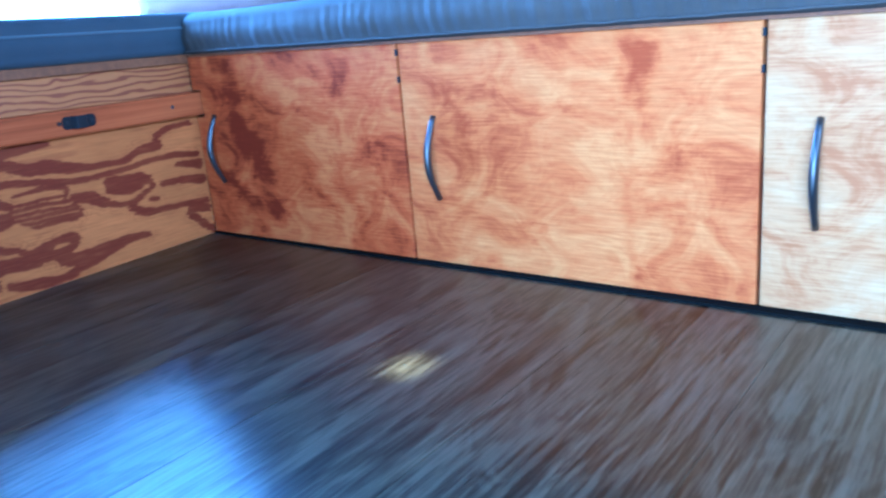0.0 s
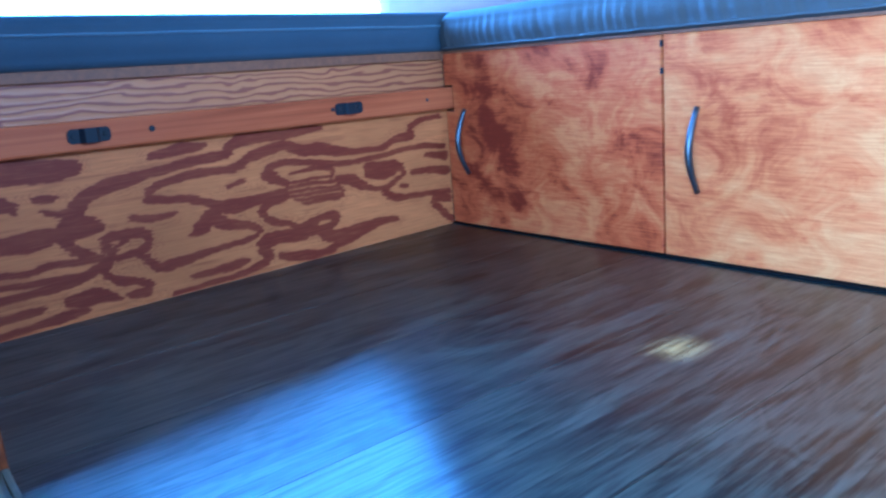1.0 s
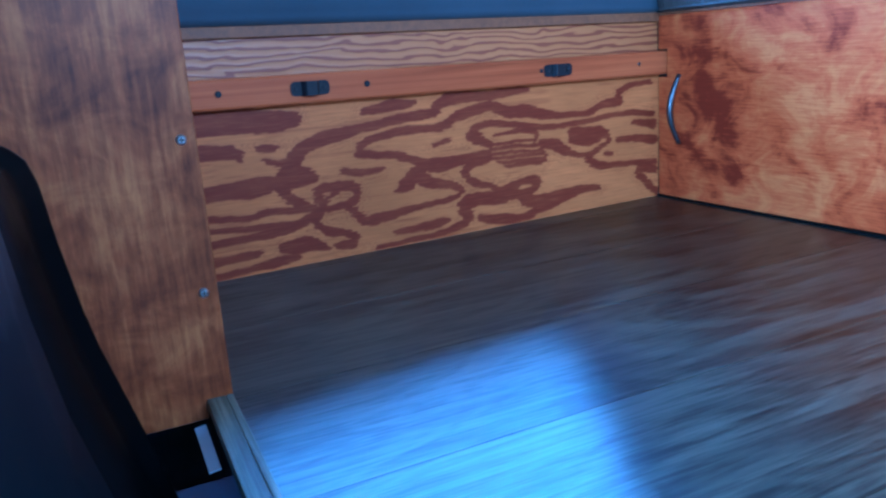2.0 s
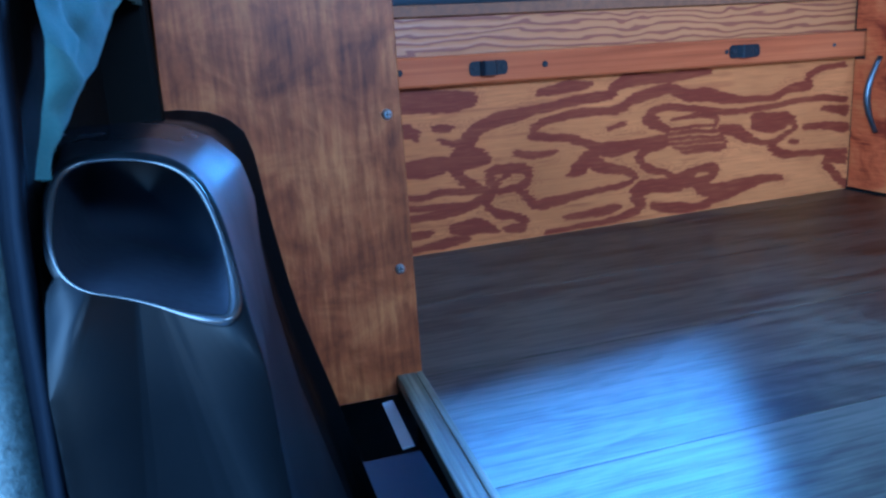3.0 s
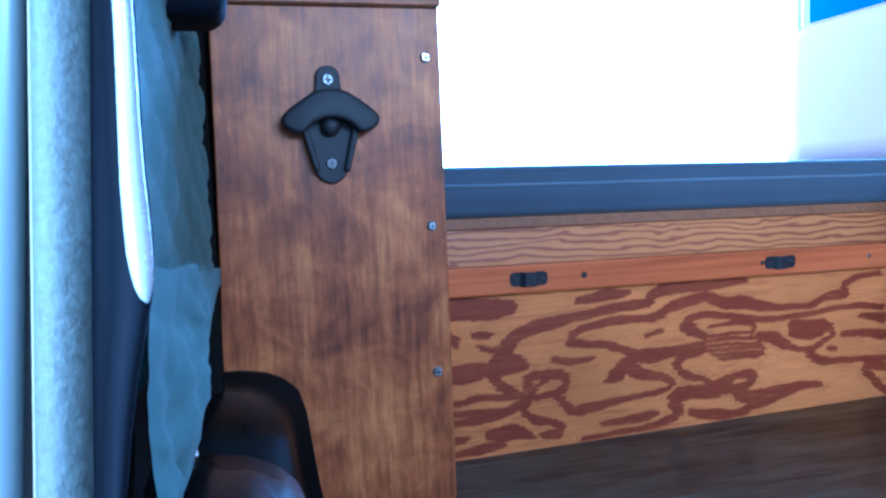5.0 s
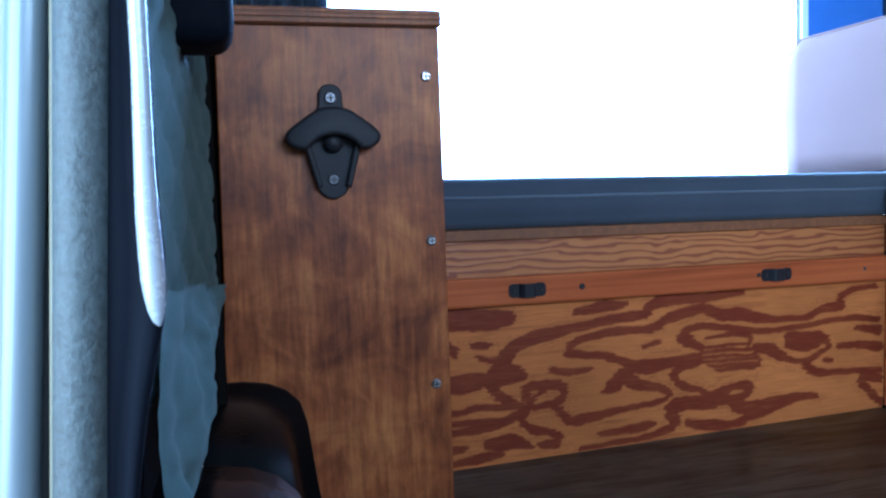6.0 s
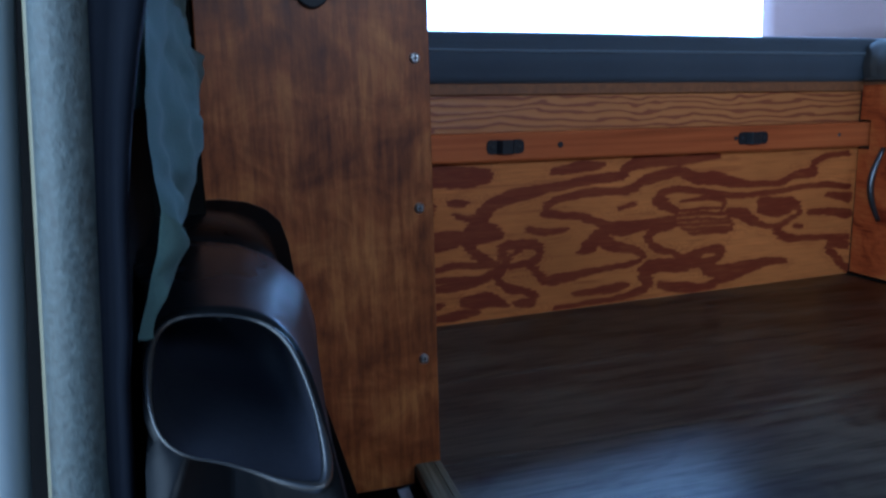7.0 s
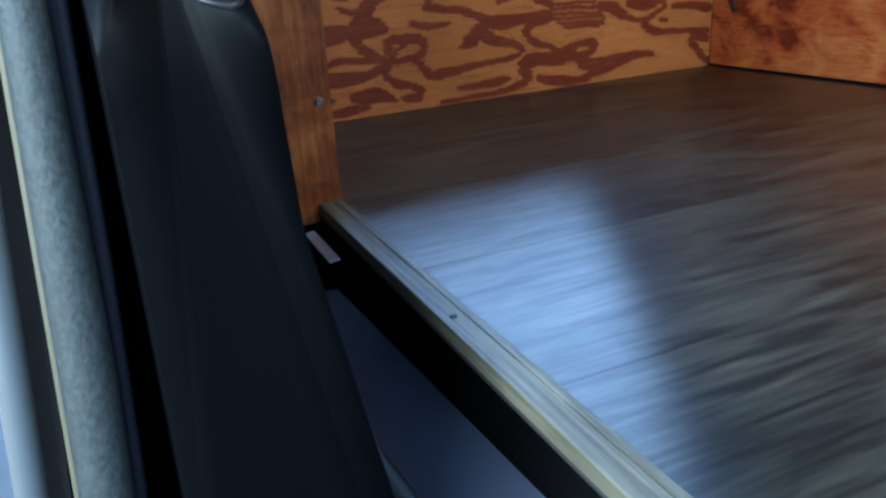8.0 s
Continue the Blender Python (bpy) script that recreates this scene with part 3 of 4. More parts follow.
def rounded(row, n=3):
    """A run of points, eased into a smooth curve."""
    p = np.array([row[0]] + row + [row[-1]], float)
    out = [tuple(row[0])]
    for a, b, c, e in zip(p, p[1:], p[2:], p[3:]):
        for t in (i / n for i in range(1, n + 1)):
            q = 0.5 * (2 * b + (c - a) * t + (2 * a - 5 * b + 4 * c - e) * t * t + (3 * b - a - 3 * c + e) * t ** 3)
            out.append((q[0], q[1], max(0.8, q[2])))
    return out


def figured_board(x0, x1, z0, z1, depth):
    """A board whose front is finely divided; the grain of its late wood is kept as a point attribute."""
    nx, nz = int((x1 - x0) / 0.0014), int((z1 - z0) / 0.0014)
    X, Z = np.meshgrid(np.linspace(x0, x1, nx), np.linspace(z0, z1, nz))
    verts = [(float(x), 0.0, float(z)) for x, z in zip(X.ravel(), Z.ravel())]
    faces = [(j * nx + i, j * nx + i + 1, (j + 1) * nx + i + 1, (j + 1) * nx + i) for j in range(nz - 1) for i in range(nx - 1)]
    n = len(verts)
    verts += [(x, y, z) for y in (0.0004, depth) for x, z in ((x0, z0), (x1, z0), (x1, z1), (x0, z1))]
    faces += [tuple(n + i for i in f) for f in ((0, 1, 2, 3), (7, 6, 5, 4), (0, 4, 5, 1), (1, 5, 6, 2), (2, 6, 7, 3), (3, 7, 4, 0))]
    data = bpy.data.meshes.new("lower_board")
    data.from_pydata(verts, [], faces)
    x, z = X.ravel() * 1000, Z.ravel() * 1000
    px = x + 4.5 * value_noise(x, z, 22, 2.0, 1) + 2.0 * value_noise(x, z, 50, 9, 2)
    pz = z + 1.3 * value_noise(x, z, 26, 18, 3) + 0.9 * value_noise(x, z, 10, 7, 4)
    d = np.full(x.shape, 60.0)
    for rows in (LEFT_GRAIN, SWEEP_GRAIN, CREST_GRAIN, COMB_GRAIN, LOOP_GRAIN, ARROW_GRAIN, EYE_GRAIN):
        for row in rows:
            line = rounded(row)
            for (xa, za, wa), (xb, zb, wb) in zip(line, line[1:]):
                bx, bz = xb - xa, zb - za
                h = np.clip(((px - xa) * bx + (pz - za) * bz) / (bx * bx + bz * bz + 1e-6), 0, 1)
                e = np.hypot(px - xa - h * bx, pz - za - h * bz) - (wa + (wb - wa) * h - (0.8 if rows is COMB_GRAIN else 0))
                # blend neighbouring runs softly where they meet
                k = np.clip(0.5 + 0.5 * (d - e) / 1.6, 0, 1)
                d = d + (e - d) * k - 1.6 * k * (1 - k)
    late = np.clip(0.5 - (d - 1.7 - 0.8 * value_noise(x, z, 60, 25, 11)) / 1.5, 0, 1)
    # soft halo on one side of the bands, and thin growth rings that echo them
    soft = np.clip(0.5 + value_noise(x, z, 45, 16, 5), 0, 1)
    late = np.maximum(late, 0.5 * soft * np.clip(0.5 - (d - 2.4) / 3.5, 0, 1))
    ring = np.exp(-((d - 6.5 - 1.5 * value_noise(x, z, 40, 12, 6)) / 0.7) ** 2) + 0.7 * np.exp(-((d - 11.5 - 2 * value_noise(x, z, 30, 9, 8)) / 0.8) ** 2)
    late = np.maximum(late, 0.5 * ring * np.clip(0.4 + 1.6 * value_noise(x, z, 70, 14, 9), 0, 1))
    # faint extra growth lines on the pale wood
    late = np.maximum(late, 0.35 * np.clip(value_noise(x, z, 60, 5, 7) * 3 - 1.6, 0, 1))
    att = data.attributes.new("late_wood", "FLOAT", "POINT")
    att.data.foreach_set("value", np.concatenate([late, np.zeros(8)]).astype(np.float32))
    return data


def strike():
    bm = bmesh.new()
    prof = [(-0.026, 0), (-0.012, 0), (-0.0085, 0.006), (-0.007, 0.0075), (0.007, 0.0075), (0.0085, 0.006), (0.012, 0), (0.026, 0)]
    for (xa, ya), (xb, yb) in zip(prof, prof[1:]):
        v = [bm.verts.new(p) for p in ((xa, -ya - 0.0016, -0.009), (xb, -yb - 0.0016, -0.009), (xb, -yb - 0.0016, 0.009), (xa, -ya - 0.0016, 0.009),
                                      (xa, -ya, -0.009), (xb, -yb, -0.009), (xb, -yb, 0.009), (xa, -ya, 0.009))]
        for f in ((0, 1, 2, 3), (7, 6, 5, 4), (0, 4, 5, 1), (3, 2, 6, 7), (0, 3, 7, 4), (1, 5, 6, 2)):
            bm.faces.new([v[i] for i in f])
    bmesh.ops.remove_doubles(bm, verts=bm.verts, dist=1e-6)
    ends = [e for e in bm.edges if abs(abs(e.verts[0].co.x) - 0.026) < 1e-5 and abs(abs(e.verts[1].co.x) - 0.026) < 1e-5 and abs(e.verts[0].co.y - e.verts[1].co.y) > 1e-4]
    bmesh.ops.bevel(bm, geom=ends, offset=0.006, segments=4, profile=0.5, affect="EDGES")
    return bm


def cushion(name, label, lx, ly, lz, m, wrinkles, seam, cloth, cord):
    """A soft pad with a bulging front, rounded edges and gathered cloth; front at local y = 0, length along x."""
    c = thing(name, label, "cushion", m)
    nx = int(lx / (0.0035 if wrinkles > 0.002 else 0.012))
    prof = []
    for k in range(9):
        a = math.pi / 2 * k / 8
        prof.append((0.012 - 0.012 * math.sin(a) , 0.012 - 0.012 * math.cos(a)))
    side = [(-0.004 * math.sin(math.pi * k / 8), 0.012 + (lz - 0.030) * k / 8) for k in range(1, 8)]
    top = [(0.018 - 0.018 * math.cos(math.pi / 2 * k / 8), lz - 0.018 + 0.018 * math.sin(math.pi / 2 * k / 8)) for k in range(9)]
    back = [(0.06, lz + 0.001), (0.15, lz + 0.003), (ly * 0.5, lz + 0.004), (ly - 0.02, lz), (ly, lz - 0.02), (ly, 0.0)]
    outline = prof + side + top + back
    rings = []
    for i in range(nx + 1):
        x = -lx * i / nx
        end = min(1.0, min(i, nx - i) * lx / nx / 0.024 + 0.35)
        ring = []
        for y, z in outline:
            amp = wrinkles * math.exp(-((z - lz * 0.35) / (lz * 0.45)) ** 2) if y < 0.03 else 0.0
            w = amp * (noise.noise(Vector((x * 34, 0.3, z * 6))) + 0.5 * noise.noise(Vector((x * 80, 4.3, z * 10))))
            if wrinkles > 0.002:
                w = w * 0.5 + 0.26 * amp * math.sin(x * 330 + 5 * noise.noise(Vector((x * 9, 1.7, z * 5))) + z * 12) * (0.6 + 0.6 * noise.noise(Vector((x * 13, 8.0, 0.0))))
            sag = 0.003 * noise.noise(Vector((x * 3.1, 7.7, 0.0)))
            ring.append((x, y * 1.0 + w + (1 - end) * 0.008 * (1 if y < 0.1 else 0), z * (1 if z < 0.02 else 1 + sag * 4) - (1 - end) * 0.006 * (z / lz)))
        rings.append(ring)
    part("pad", loft(rings), cloth, c, smooth=True)
    for h in seam:
        pts = [(-lx * i / nx * 0.996 - 0.002, -0.0035 + 0.0008 * noise.noise(Vector((i * 0.7, h, 0))) + (0.014 * max(0, (h - lz + 0.018) / 0.018) ** 2), h + 0.0012 * noise.noise(Vector((i * 0.13, 3.0, h)))) for i in range(0, nx + 1, 2)]
        part("piping", tube(pts, 0.0019, 6), cord, c, smooth=True)
    return c


rear_bench()
cushion("seat_cushion", "charcoal canvas seat cushion on the rear bench", 1.45, 0.76, 0.066, pose(0.43, 0.018, 0.2953, 0, 0.8, 2.4), 0.0010, (0.041,), CUSHION, CORD)


# ---- side bench with three doors ----
def arc_handle():
    pts, rad = [], []
    for k in range(17):
        u = k / 16
        pts.append((-0.004 - 0.020 * math.sin(math.pi * u), 0, 0.055 - 0.110 * u))
        rad.append(0.0035 - 0.0006 * math.cos(2 * math.pi * u))
    return tube(pts, rad, 10, 1.25)


def side_bench():
    b = thing("side_bench", "long storage bench with three orange-stained birch doors", "bench")
    part("carcass", box(0.016, 0.54, -2.6, 0.02, -0.01, 0.288), DARKWALL, b, "dark bench box behind the doors")
    part("top_board", box(-0.002, 0.54, -2.6, 0.0, 0.2965, 0.3), EDGE, b, "stained plywood bench top edge")
    handle = mesh("handle", arc_handle(), PEWTER, True)
    spans = [(-0.4415, -0.002), (-0.9035, -0.4455), (-1.37, -0.9075), (-1.84, -1.374), (-2.31, -1.844)]
    for i, (y0, y1) in enumerate(spans):
        d = new("door")
        d.parent = b
        d.matrix_basis = pose(0, y1, 0)
        w = y0 - y1
        if i == 0:
            out = [(w, 0.001), (0, 0.001), (0, 0.199), (-0.020, 0.199), (-0.020, 0.243), (0, 0.243), (0, 0.296), (w, 0.296)]
        else:
            out = [(w, 0.0), (0, 0.0), (0, 0.296), (w, 0.296)]
        bm = prism(out, 0.0, 0.015, 0.0008, 1)
        bmesh.ops.transform(bm, matrix=Matrix(((0, 1, 0, 0), (1, 0, 0, 0), (0, 0, 1, 0), (0, 0, 0, 1))), verts=bm.verts)
        part("leaf", bm, (DOOR_DARK, DOOR, DOOR_LIT, DOOR, DOOR)[i], d)
        h = new("handle", handle)
        h.parent = d
        h["label"] = "dark pewter arched pull handle"
        h.matrix_basis = pose(0.0, -0.052, 0.148)
        for z in (0.25, 0.285):
            part("hinge_pin", box(-0.0012, 0.004, w - 0.0026, w + 0.0006, z - 0.004, z + 0.004), IRON, d)
    # tapered black strip stands in for the shade under the doors
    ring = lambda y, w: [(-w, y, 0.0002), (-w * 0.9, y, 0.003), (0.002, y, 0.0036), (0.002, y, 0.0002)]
    part("foot_seal", loft([ring(-0.002, 0.004), ring(-0.4, 0.011), ring(-0.9, 0.017), ring(-2.3, 0.018)]), SEAL_GAP_BLACK, b, "black strip standing for the shaded gap along the bench foot")
    return b


side_bench()
cushion("seat_cushion", "grey canvas seat cushion with gathered front on the side bench", 2.55, 0.44, 0.065, pose(-0.006, -0.004 - 2.55, 0.2985, 0, 0, -90), 0.0058, (0.006,), GREYCLOTH, GREYCLOTH)


# ---- backrest, pillar trim, curtain ----
def backrest():
    b = thing("backrest_panel", "beige upholstered backrest panel along the side wall", "backrest")
    n = 60
    rings = []
    L, H, T = 3.05, 0.345, 0.05
    for i in range(n + 1):
        u = i / n
        y = 0.78 - L * u
        e = min(1.0, u * L / 0.035)
        top = H - 0.035 * (1 - math.sqrt(max(0, 1 - (1 - e) ** 2)))
        t = T * (0.55 + 0.45 * math.sqrt(max(0, 1 - (1 - e) ** 2)))
        w = 0.0035 * max(0.0, noise.noise(Vector((y * 26, 0, 0)))) ** 1.5
        prof = [(0.0, 0.0), (-0.004, 0.05), (-0.007, H * 0.5), (-0.005, top - 0.04), (0.0 + w, top - 0.015), (0.006, top - 0.004), (0.015, top), (t - 0.012, top), (t, top - 0.015), (t, 0.0)]
        rings.append([(0.452 + x, y, 0.372 + z) for x, z in prof])
    part("pad", loft(rings), BEIGE, b, smooth=True)
    seam = [(r[5][0] - 0.0015, r[5][1], r[5][2]) for r in rings]
    part("top_seam", tube(seam, 0.0022, 6), BEIGE, b, "stitched seam along the top edge", smooth=True)
    return b


def rear_trim():
    p = thing("pillar_trim", "blue rear corner pillar trim beside the window", "trim", kind="structure")
    part("cover", box(0.535, 0.546, 0.55, 0.80, 0.33, 1.25, 0.004), BLUETRIM, p)
    c = thing("curtain", "dark folded curtain beside the rear window", "curtain")
    rings = []
    for z in (0.40, 0.6, 0.8, 1.0, 1.22):
        rings.append([(-1.02 + 0.28 * k / 60, 0.77 + 0.012 * math.sin(k * 0.9 + 0.4 * z) + 0.006 * math.sin(k * 0.37), z) for k in range(61)])
    bm = loft(rings, closed=False)
    bmesh.ops.solidify(bm, geom=bm.faces[:], thickness=0.002)
    part("cloth", bm, CURTAIN, c, smooth=True)


backrest()
rear_trim()


# ---- door pillar: partition panel, bottle opener, mouldings ----
PY = -0.404


def partition():
    p = thing("partition_panel", "red-stained plywood partition panel beside the door", "panel")
    out = [(-0.816, 0.0), (-0.816, 0.486), (-0.980, 0.486), (-0.983, 0.30), (-0.986, 0.229), (-0.955, 0.224), (-0.945, 0.219), (-0.937, 0.208),
           (-0.931, 0.190), (-0.923, 0.139), (-0.914, 0.071), (-0.898, -0.014), (-0.838, -0.014), (-0.838, 0.0)]
    part("board", prism(out, PY, PY + 0.015, 0.0008, 1), PANEL, p)
    cap = part("cap", box(-0.983, -0.8145, PY - 0.004, PY + 0.018, 0.4865, 0.499, 0.002), EDGE, p, "dark plywood cap strip")
    for z, d in ((0.4885, 0.0008), (0.4925, 0.0014), (0.4962, 0.0006)):
        part("ply", box(-0.9828, -0.8147, PY - 0.004 - d, PY - 0.0032, z - 0.0011, z + 0.0011, 0.0004, 1), PANEL, cap, "paler ply line")
    for z in (0.092, 0.213, 0.325, 0.450):
        screw_head(p, -0.8275, PY, z, 0.0040)
    return p


def bottle_opener():
    o = thing("bottle_opener", "black cast iron bottle opener screwed to the panel", "bottle opener", pose(-0.901, PY, 0.4025))
    half = [(0.0088, 0.041), (0.0088, 0.021), (0.022, 0.012), (0.0205, -0.004), (0.0122, -0.036), (0.004, -0.0428)]
    plate = smooth_outline(half + [(-x, z) for x, z in reversed(half)], 2)
    part("back_plate", prism(plate, -0.0045, 0.0, 0.0012), IRON, o)
    # hooded arch with drooping ends that catches the cap
    top = [(-0.0088, 0.0235), (0.0088, 0.0235), (0.020, 0.0165), (0.0352, 0.0052), (0.0338, -0.0022), (0.0275, -0.0065), (0.0195, -0.0075)]
    under = [(0.0160, -0.0030), (0.0088, 0.0018), (0.0, 0.0036), (-0.0088, 0.0018), (-0.0160, -0.0030)]
    arch = smooth_outline(top + under + [(-x, z) for x, z in reversed(top[2:])], 2)
    hood = prism(arch, -0.0200, -0.0040, 0.0030, 3)
    for v in hood.verts:
        v.co.y *= 1.0 - 6.0 * max(0.0, v.co.z - 0.004) - 160.0 * v.co.x ** 2
    part("arch", hood, IRON, o, smooth=True)
    for s in (-1, 1):
        cheek = prism([(s * 0.0215, -0.002), (s * 0.0160, -0.002), (s * 0.0085, -0.033), (s * 0.0122, -0.035)], -0.0105, -0.003, 0.0018, 3)
        part("cheek", cheek, IRON, o)
    knob = loft([[(r * math.cos(a * math.pi / 8), y, r * math.sin(a * math.pi / 8)) for a in range(16)] for r, y in ((0.007, -0.004), (0.0072, -0.009), (0.0055, -0.0125), (0.002, -0.014))])
    part("knob", knob, IRON, o, smooth=True, at=pose(0, 0, -0.002))
    for z in (0.031, -0.0285):
        screw_head(o, 0, -0.0045, z, 0.0044, mat=PEWTER, depth=0.0015)
    return o


POCKET = smooth_outline([(-1.0065, 0.2325), (-0.985, 0.2325), (-0.969, 0.227), (-0.9625, 0.212), (-0.960, 0.188), (-0.971, 0.1895), (-0.987, 0.1965), (-1.0055, 0.201), (-1.0102, 0.215)], 3)


def mouth(y, z):
    """The mouth of the pocket leans out: its lower lip stands nearer the door than its upper one."""
    w = max(0.0, min(1.0, (-0.60 - y) / 0.12))
    return y + w * (0.007 - 0.9 * max(-0.004, min(0.05, 0.229 - z)))


def pillar_moulding():
    """Black moulding of the door pillar with an open pocket in its end."""
    m = thing("pillar_moulding", "glossy black plastic pillar moulding with an open pocket", "car trim")
    cx, cz = -0.986, 0.212

    def section(y, xr, top):
        return [(-1.028, -0.20), (-1.028, top), (xr - 0.046, top), (xr - 0.028, top - 0.003), (xr - 0.015, top - 0.009), (xr - 0.005, top - 0.019), (xr, top - 0.036),
                (xr + 0.005, 0.15), (xr + 0.016, 0.08), (xr + 0.038, 0.0), (xr + 0.064, -0.10), (xr + 0.088, -0.20)]

    def cast(poly, a):
        dx, dz = math.cos(a), math.sin(a)
        best = 9.0
        for (x0, z0), (x1, z1) in zip(poly, poly[1:] + poly[:1]):
            ex, ez = x1 - x0, z1 - z0
            den = dx * ez - dz * ex
            if abs(den) > 1e-12:
                s = ((x0 - cx) * ez - (z0 - cz) * ex) / den
                u = ((x0 - cx) * dz - (z0 - cz) * dx) / den
                if s > 0 and -1e-9 <= u <= 1 + 1e-9:
                    best = min(best, s)
        return cx + best * dx, cz + best * dz

    N = 96
    angles = [2 * math.pi * (k + 0.5) / N for k in range(N)]
    rows = [(-0.4055, -0.928, 0.2295), (-0.412, -0.929, 0.2295), (-0.4165, -0.938, 0.225), (-0.45, -0.942, 0.226), (-0.574, -0.947, 0.230), (-0.579, -0.953, 0.223), (-0.592, -0.953, 0.223), (-0.597, -0.946, 0.233), (-0.64, -0.9445, 0.2375), (-0.67, -0.9465, 0.2380), (-0.70, -0.9515, 0.2368), (-0.725, -0.9562, 0.2352), (-0.739, -0.9580, 0.2342), (-0.742, -0.9585, 0.234)]
    pk = [cast(POCKET, a) for a in angles]
    rings = []
    for y, xr, top in rows:
        ring = []
        for a, (qx, qz) in zip(angles, pk):
            px, pz = cast(section(y, xr, top), a)
            # near the mouth the shell closes in on the pocket's rim, but for the column below it
            near = max(0.0, min(1.0, (-0.65 - y) / 0.085))
            near *= max(0.0, min(1.0, (math.sin(a) + 0.75) / 0.4))
            r = math.hypot(qx - cx, qz - cz)
            fx, fz = cx + (qx - cx) * (1 + 0.0022 / r), cz + (qz - cz) * (1 + 0.0022 / r)
            qz = pz + (fz - pz) * near
            qx2 = px + (fx - px) * near
            # towards the door the column keeps clear of the seal and flares less
            out = max(0.0, min(1.0, (-0.60 - y) / 0.10))
            qx2 = max(qx2, -1.028 + 0.0172 * out)
            w = out * max(0.0, min(1.0, (0.212 - qz) / 0.03))
            if qx2 > -0.955:
                qx2 -= w * (min(0.006, 0.5 * (qx2 + 0.955)) + 0.15 * (qx2 + 0.955))
            ring.append((qx2, mouth(y, qz), qz))
        rings.append(ring)
    rings.append([(x, mouth(-0.7425, z), z) for x, z in pk])
    part("housing", loft(rings, cap=False), PLASTIC, m, smooth=True)
    inner = [[(cx + (x - cx) * q, mouth(y, z), cz + (z - cz) * q) for x, z in pk] for y, q in ((-0.7424, 1.0), (-0.735, 0.975), (-0.71, 0.95), (-0.685, 0.93), (-0.672, 0.88), (-0.668, 0.7))]
    inner.append([(cx + (x - cx) * 0.001, -0.667, cz + (z - cz) * 0.001) for x, z in pk])
    part("pocket_lining", loft(inner, cap=False), LINING, m, "matt inside of the pocket, paled as if lit", smooth=True)
    near = lambda x, z, a, b, r: math.exp(-((x - a) ** 2 + (z - b) ** 2) / r ** 2)
    # rim thickness is shaped so that glints show at three spots only
    swell = [0.0004 + 0.0016 * min(1.0, near(x, z, -0.964, 0.191, 0.013) + 0.8 * near(x, z, -1.008, 0.222, 0.012) + 0.4 * near(x, z, -0.966, 0.222, 0.012)) for x, z in POCKET]
    part("pocket_rim", tube([(x, mouth(-0.7425, z), z) for x, z in POCKET], swell, 8, close=True), RIM, m, "rounded glossy pocket rim", smooth=True)
    part("clip", box(-1.0, -0.997, -0.591, -0.585, 0.228, 0.2325, 0.0008), WHITE, m, "small white clip")
    return m


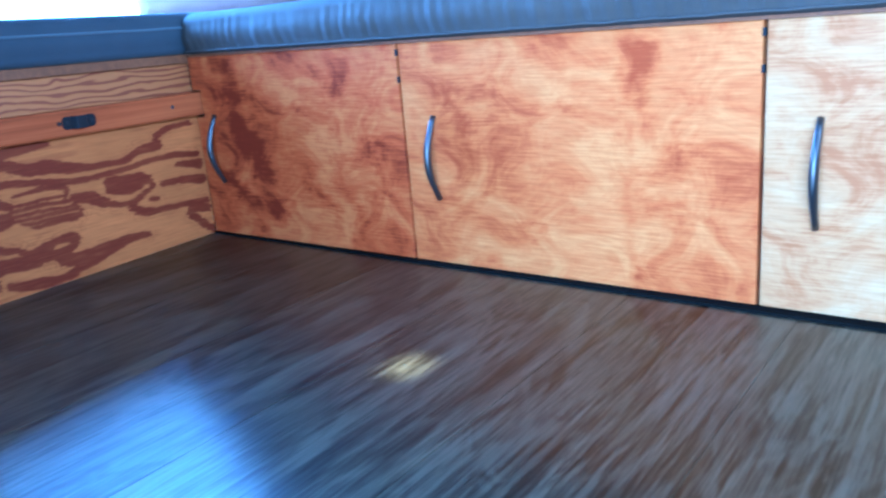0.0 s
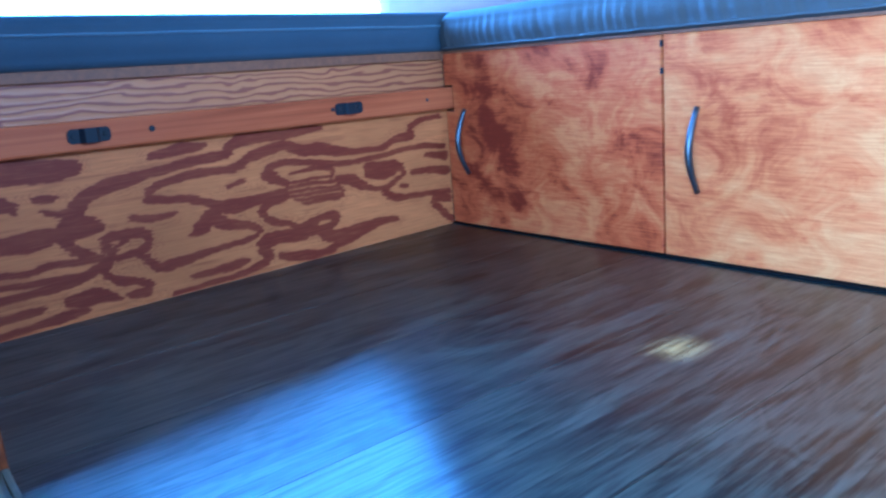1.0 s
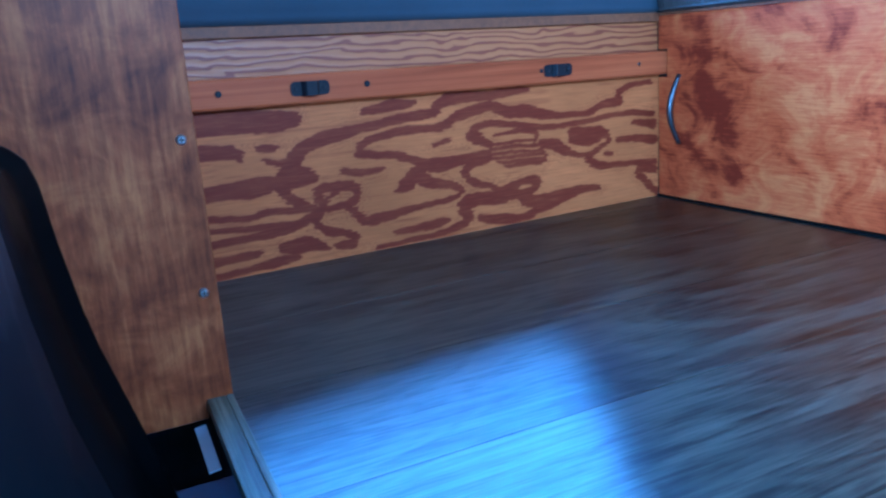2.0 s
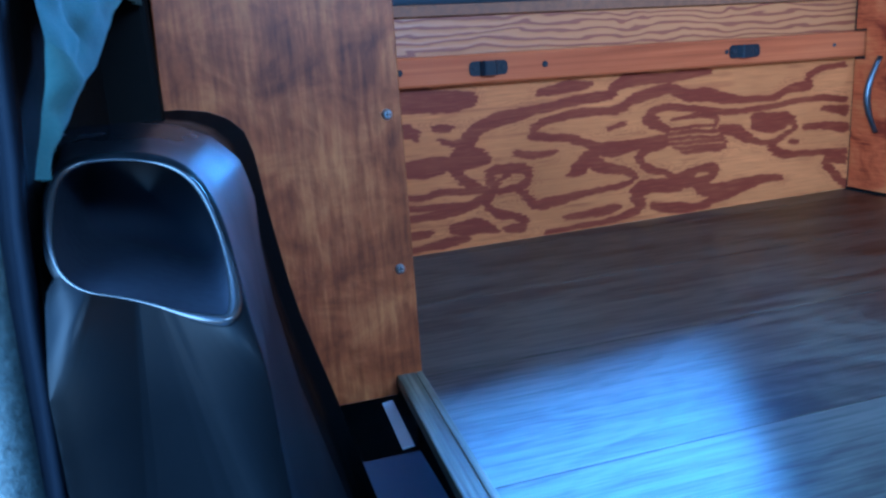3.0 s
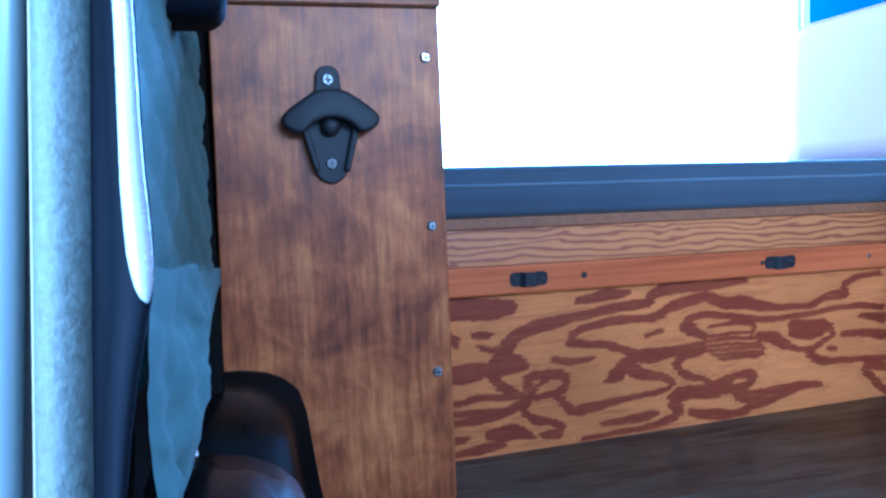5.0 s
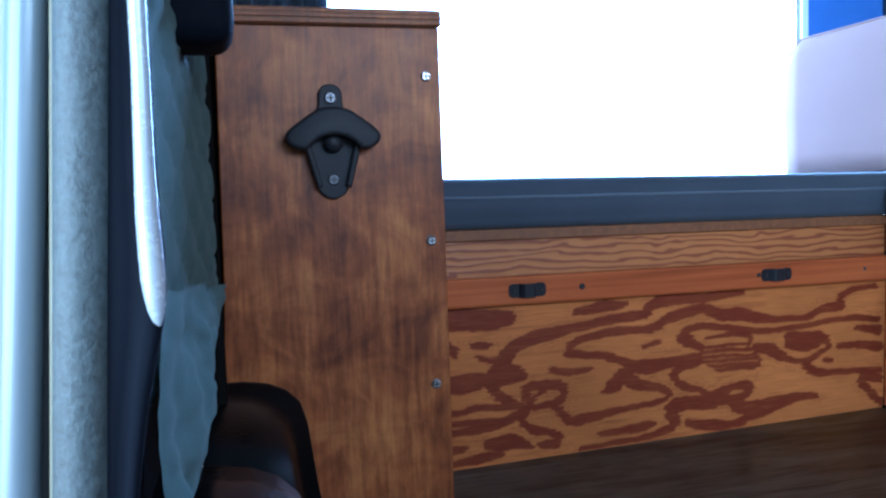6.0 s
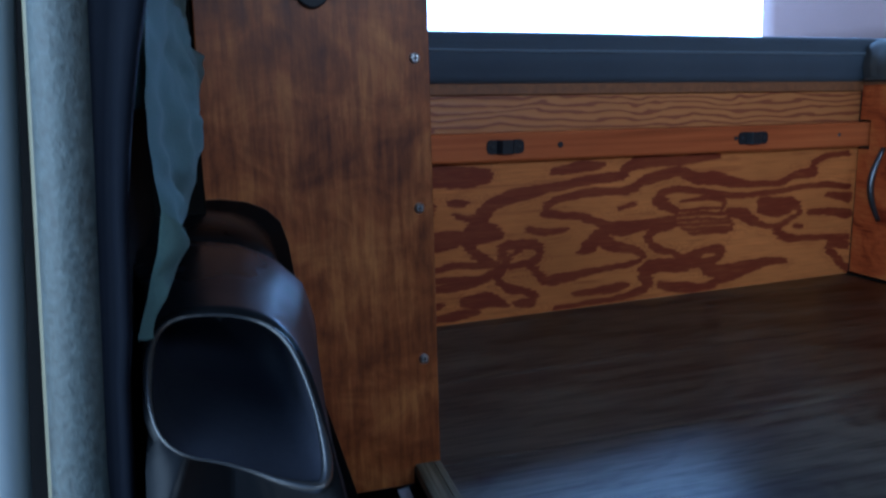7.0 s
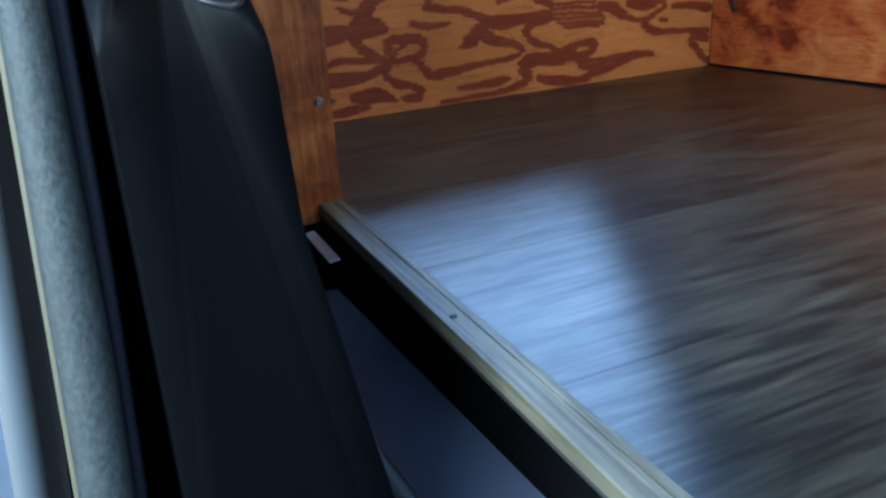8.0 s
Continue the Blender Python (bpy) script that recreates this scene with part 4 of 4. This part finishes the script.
def door_pillar():
    s = thing("door_seal", "grey textured rubber door seal with yellowed lip", "door seal")
    zs = [-0.20 + 1.4 * k / 60 for k in range(61)]
    low = lambda z: max(0.0, min(1.0, (0.33 - z) / 0.06))
    lean = lambda z: 0.064 * (min(z, 0.47) - 0.3)
    wide = lambda z: 0.0026 * max(0.0, min(1.0, (0.20 - z) / 0.14))
    part("bulb", tube([(-1.0222 + lean(z) + wide(z), -0.750, z) for z in zs], [0.0078 + wide(z) for z in zs], 24), RUBBER, s, smooth=True)
    part("lip", tube([(-1.0301 + lean(z), -0.744, z) for z in zs], 0.0019, 8), SEALLIP, s, "thin yellowed seal lip", smooth=True)
    part("carrier", loft([[(-1.029 + lean(z), -0.742, z), (-1.010 + lean(z), -0.742, z), (-1.010 + lean(z), -0.700, z), (-1.029 + lean(z), -0.700, z)] for z in zs]), SEAL_GAP_BLACK, s, "black seal carrier")
    f = thing("door_frame", "silver-blue painted door frame edge outside the seal", "door frame", kind="structure")
    edge = lambda z: -1.0412 + 0.085 * (min(z, 0.47) - 0.3)
    part("flange", tube([(edge(z), -0.738, z) for z in zs], 0.0062, 14), PAINT, f, smooth=True)
    part("gutter", loft([[(edge(z) - 0.004, -0.730, z), (edge(z) + 0.014, -0.730, z), (edge(z) + 0.014, -0.702, z), (edge(z) - 0.004, -0.702, z)] for z in zs]), DARKWALL, f)
    g = thing("edge_trim", "black pillar edge trim with a pale highlight bead and lower curl", "car trim")
    right = [(1.15, -0.9972), (0.60, -0.9972), (0.45, -0.9972), (0.40, -0.9974), (0.375, -0.9976), (0.36, -0.9973), (0.348, -0.9968), (0.338, -0.9970), (0.329, -0.9982), (0.320, -1.0002), (0.308, -1.0030),
             (0.29, -1.0062), (0.27, -1.0090), (0.25, -1.0102), (0.235, -1.0112), (0.22, -1.0132), (0.19, -1.0148), (0.10, -1.0180), (-0.20, -1.034)]
    rings = []
    for z, xr in right:
        xl = -1.0178 + lean(z)
        r = 0.0028 - 0.0012 * low(z)
        mid = xl + 0.5 * (xr - xl)
        rings.append([(xl, -0.744, z), (xl + 0.001, -0.7535, z), (mid - 0.001, -0.7528, z), (mid + 0.001, -0.7528, z), (xr - 2.2 * r, -0.7545, z), (xr - r, -0.7552, z), (xr - 0.3 * r, -0.7545, z), (xr, -0.752, z), (xr - 0.001, -0.742, z)])
    part("web", loft(rings), WEB, g, "satin black web", smooth=True)
    # the bead swells towards its foot and curls in under the flap
    path = [(1.15, -0.9972, 0.0024), (0.60, -0.9972, 0.0024), (0.45, -0.9972, 0.0024), (0.40, -0.9974, 0.0025), (0.375, -0.9976, 0.0028), (0.36, -0.9973, 0.0032), (0.350, -0.9968, 0.0034),
            (0.342, -0.9966, 0.0034), (0.337, -0.9968, 0.0030), (0.333, -0.9972, 0.0024), (0.330, -0.9978, 0.0015), (0.3285, -0.9984, 0.0005)]
    # pale base colour puts the bright highlight of the edge into the bead
    part("bead", tube([(x - r, -0.7584, z) for z, x, r in path], [r for z, x, r in path], 16), GLOSSY, g, "glossy rounded bead, paled to show as a highlight", smooth=True)


def blanket():
    """Quilted teal blanket hung on the side wall behind the seal, with a folded flap below."""
    b = thing("quilted_blanket", "teal quilted blanket hanging on the side wall", "blanket")
    rings = []
    nu, nv = 70, 170
    for j in range(nv + 1):
        z = 0.296 + 0.84 * j / nv
        row = []
        for i in range(nu + 1):
            u = i / nu
            y = -0.742 + 0.285 * u
            d = abs(math.sin((y * 0.55 + z) * 88))
            e = abs(math.sin((y * 0.55 - z) * 88))
            puff = 0.0048 * min(1.0, 1.5 * min(d, e)) ** 0.6 + 0.003 * noise.noise(Vector((y * 9, 0, z * 7))) + 0.0012 * noise.noise(Vector((y * 40, 2, z * 40)))
            row.append((-1.012 + 0.0205 * u + puff, y, z))
        rings.append(row)
    bm = loft(rings, closed=False)
    bmesh.ops.solidify(bm, geom=bm.faces[:], thickness=-0.005)
    part("cloth", bm, QUILT, b, smooth=True)
    # the loose corner hangs as a twisted tail that ends beside the pocket
    far = [(-0.983, -0.478, 0.309), (-0.987, -0.56, 0.296), (-0.990, -0.63, 0.2825), (-0.9945, -0.695, 0.2605), (-0.9995, -0.728, 0.249), (-1.0055, -0.740, 0.238), (-1.0095, -0.742, 0.229)]
    near = [(-1.000, -0.740, 0.337), (-1.001, -0.740, 0.318), (-1.0025, -0.740, 0.300), (-1.0025, -0.742, 0.284), (-1.0010, -0.748, 0.268), (-1.0045, -0.746, 0.250), (-1.0105, -0.744, 0.230)]
    rings = []
    for j in range(61):
        f = j / 60 * (len(far) - 1.001)
        i, q = int(f), f - int(f)
        q = q * q * (3 - 2 * q)
        p0, p1 = (Vector(n_[i]).lerp(Vector(n_[i + 1]), q) for n_ in (near, far))
        row = []
        for c in range(37):
            u = c / 36
            p = p0.lerp(p1, u)
            w = 0.0065 * noise.noise(Vector((p.y * 34, 3, p.z * 40))) + 0.004 * noise.noise(Vector((p.y * 70, 1, p.z * 110)))
            row.append(p + Vector((0.005 * math.sin(math.pi * u) + w * (0.15 + 0.85 * math.sin(math.pi * u)), 0, 0.002 * noise.noise(Vector((u * 5, 0, 9.0))) * (1 - j / 60))))
        rings.append(row)
    bm = loft(rings, closed=False)
    bmesh.ops.solidify(bm, geom=bm.faces[:], thickness=-0.004)
    part("flap", bm, QUILT, b, "loose blanket corner hanging in a twisted tail", smooth=True)
    # added black boxes stand in for the dark gaps beside and below the blanket
    k = thing("gap_filler", "black filler standing for the dark gap between blanket and panel", "trim", kind="structure")
    part("strip", box(-1.03, -0.9845, -0.452, -0.41, 0.20, 1.2, 0.004), SEAL_GAP_BLACK, k)
    part("lining", box(-1.031, -1.016, -0.735, -0.453, 0.16, 0.42, 0.002), SEAL_GAP_BLACK, k)
    part("backing", box(-1.03, -0.972, -0.387, -0.36, 0.0, 1.2, 0.002), SEAL_GAP_BLACK, k)
    h = thing("belt_anchor", "black rounded plastic hook cover on the side wall", "hook")
    bm = box(-1.012, -0.9705, -0.60, -0.55, 0.437, 0.50, 0.011, 4)
    part("cover", bm, WEB, h, smooth=True)


partition()
bottle_opener()
pillar_moulding()
door_pillar()
blanket()
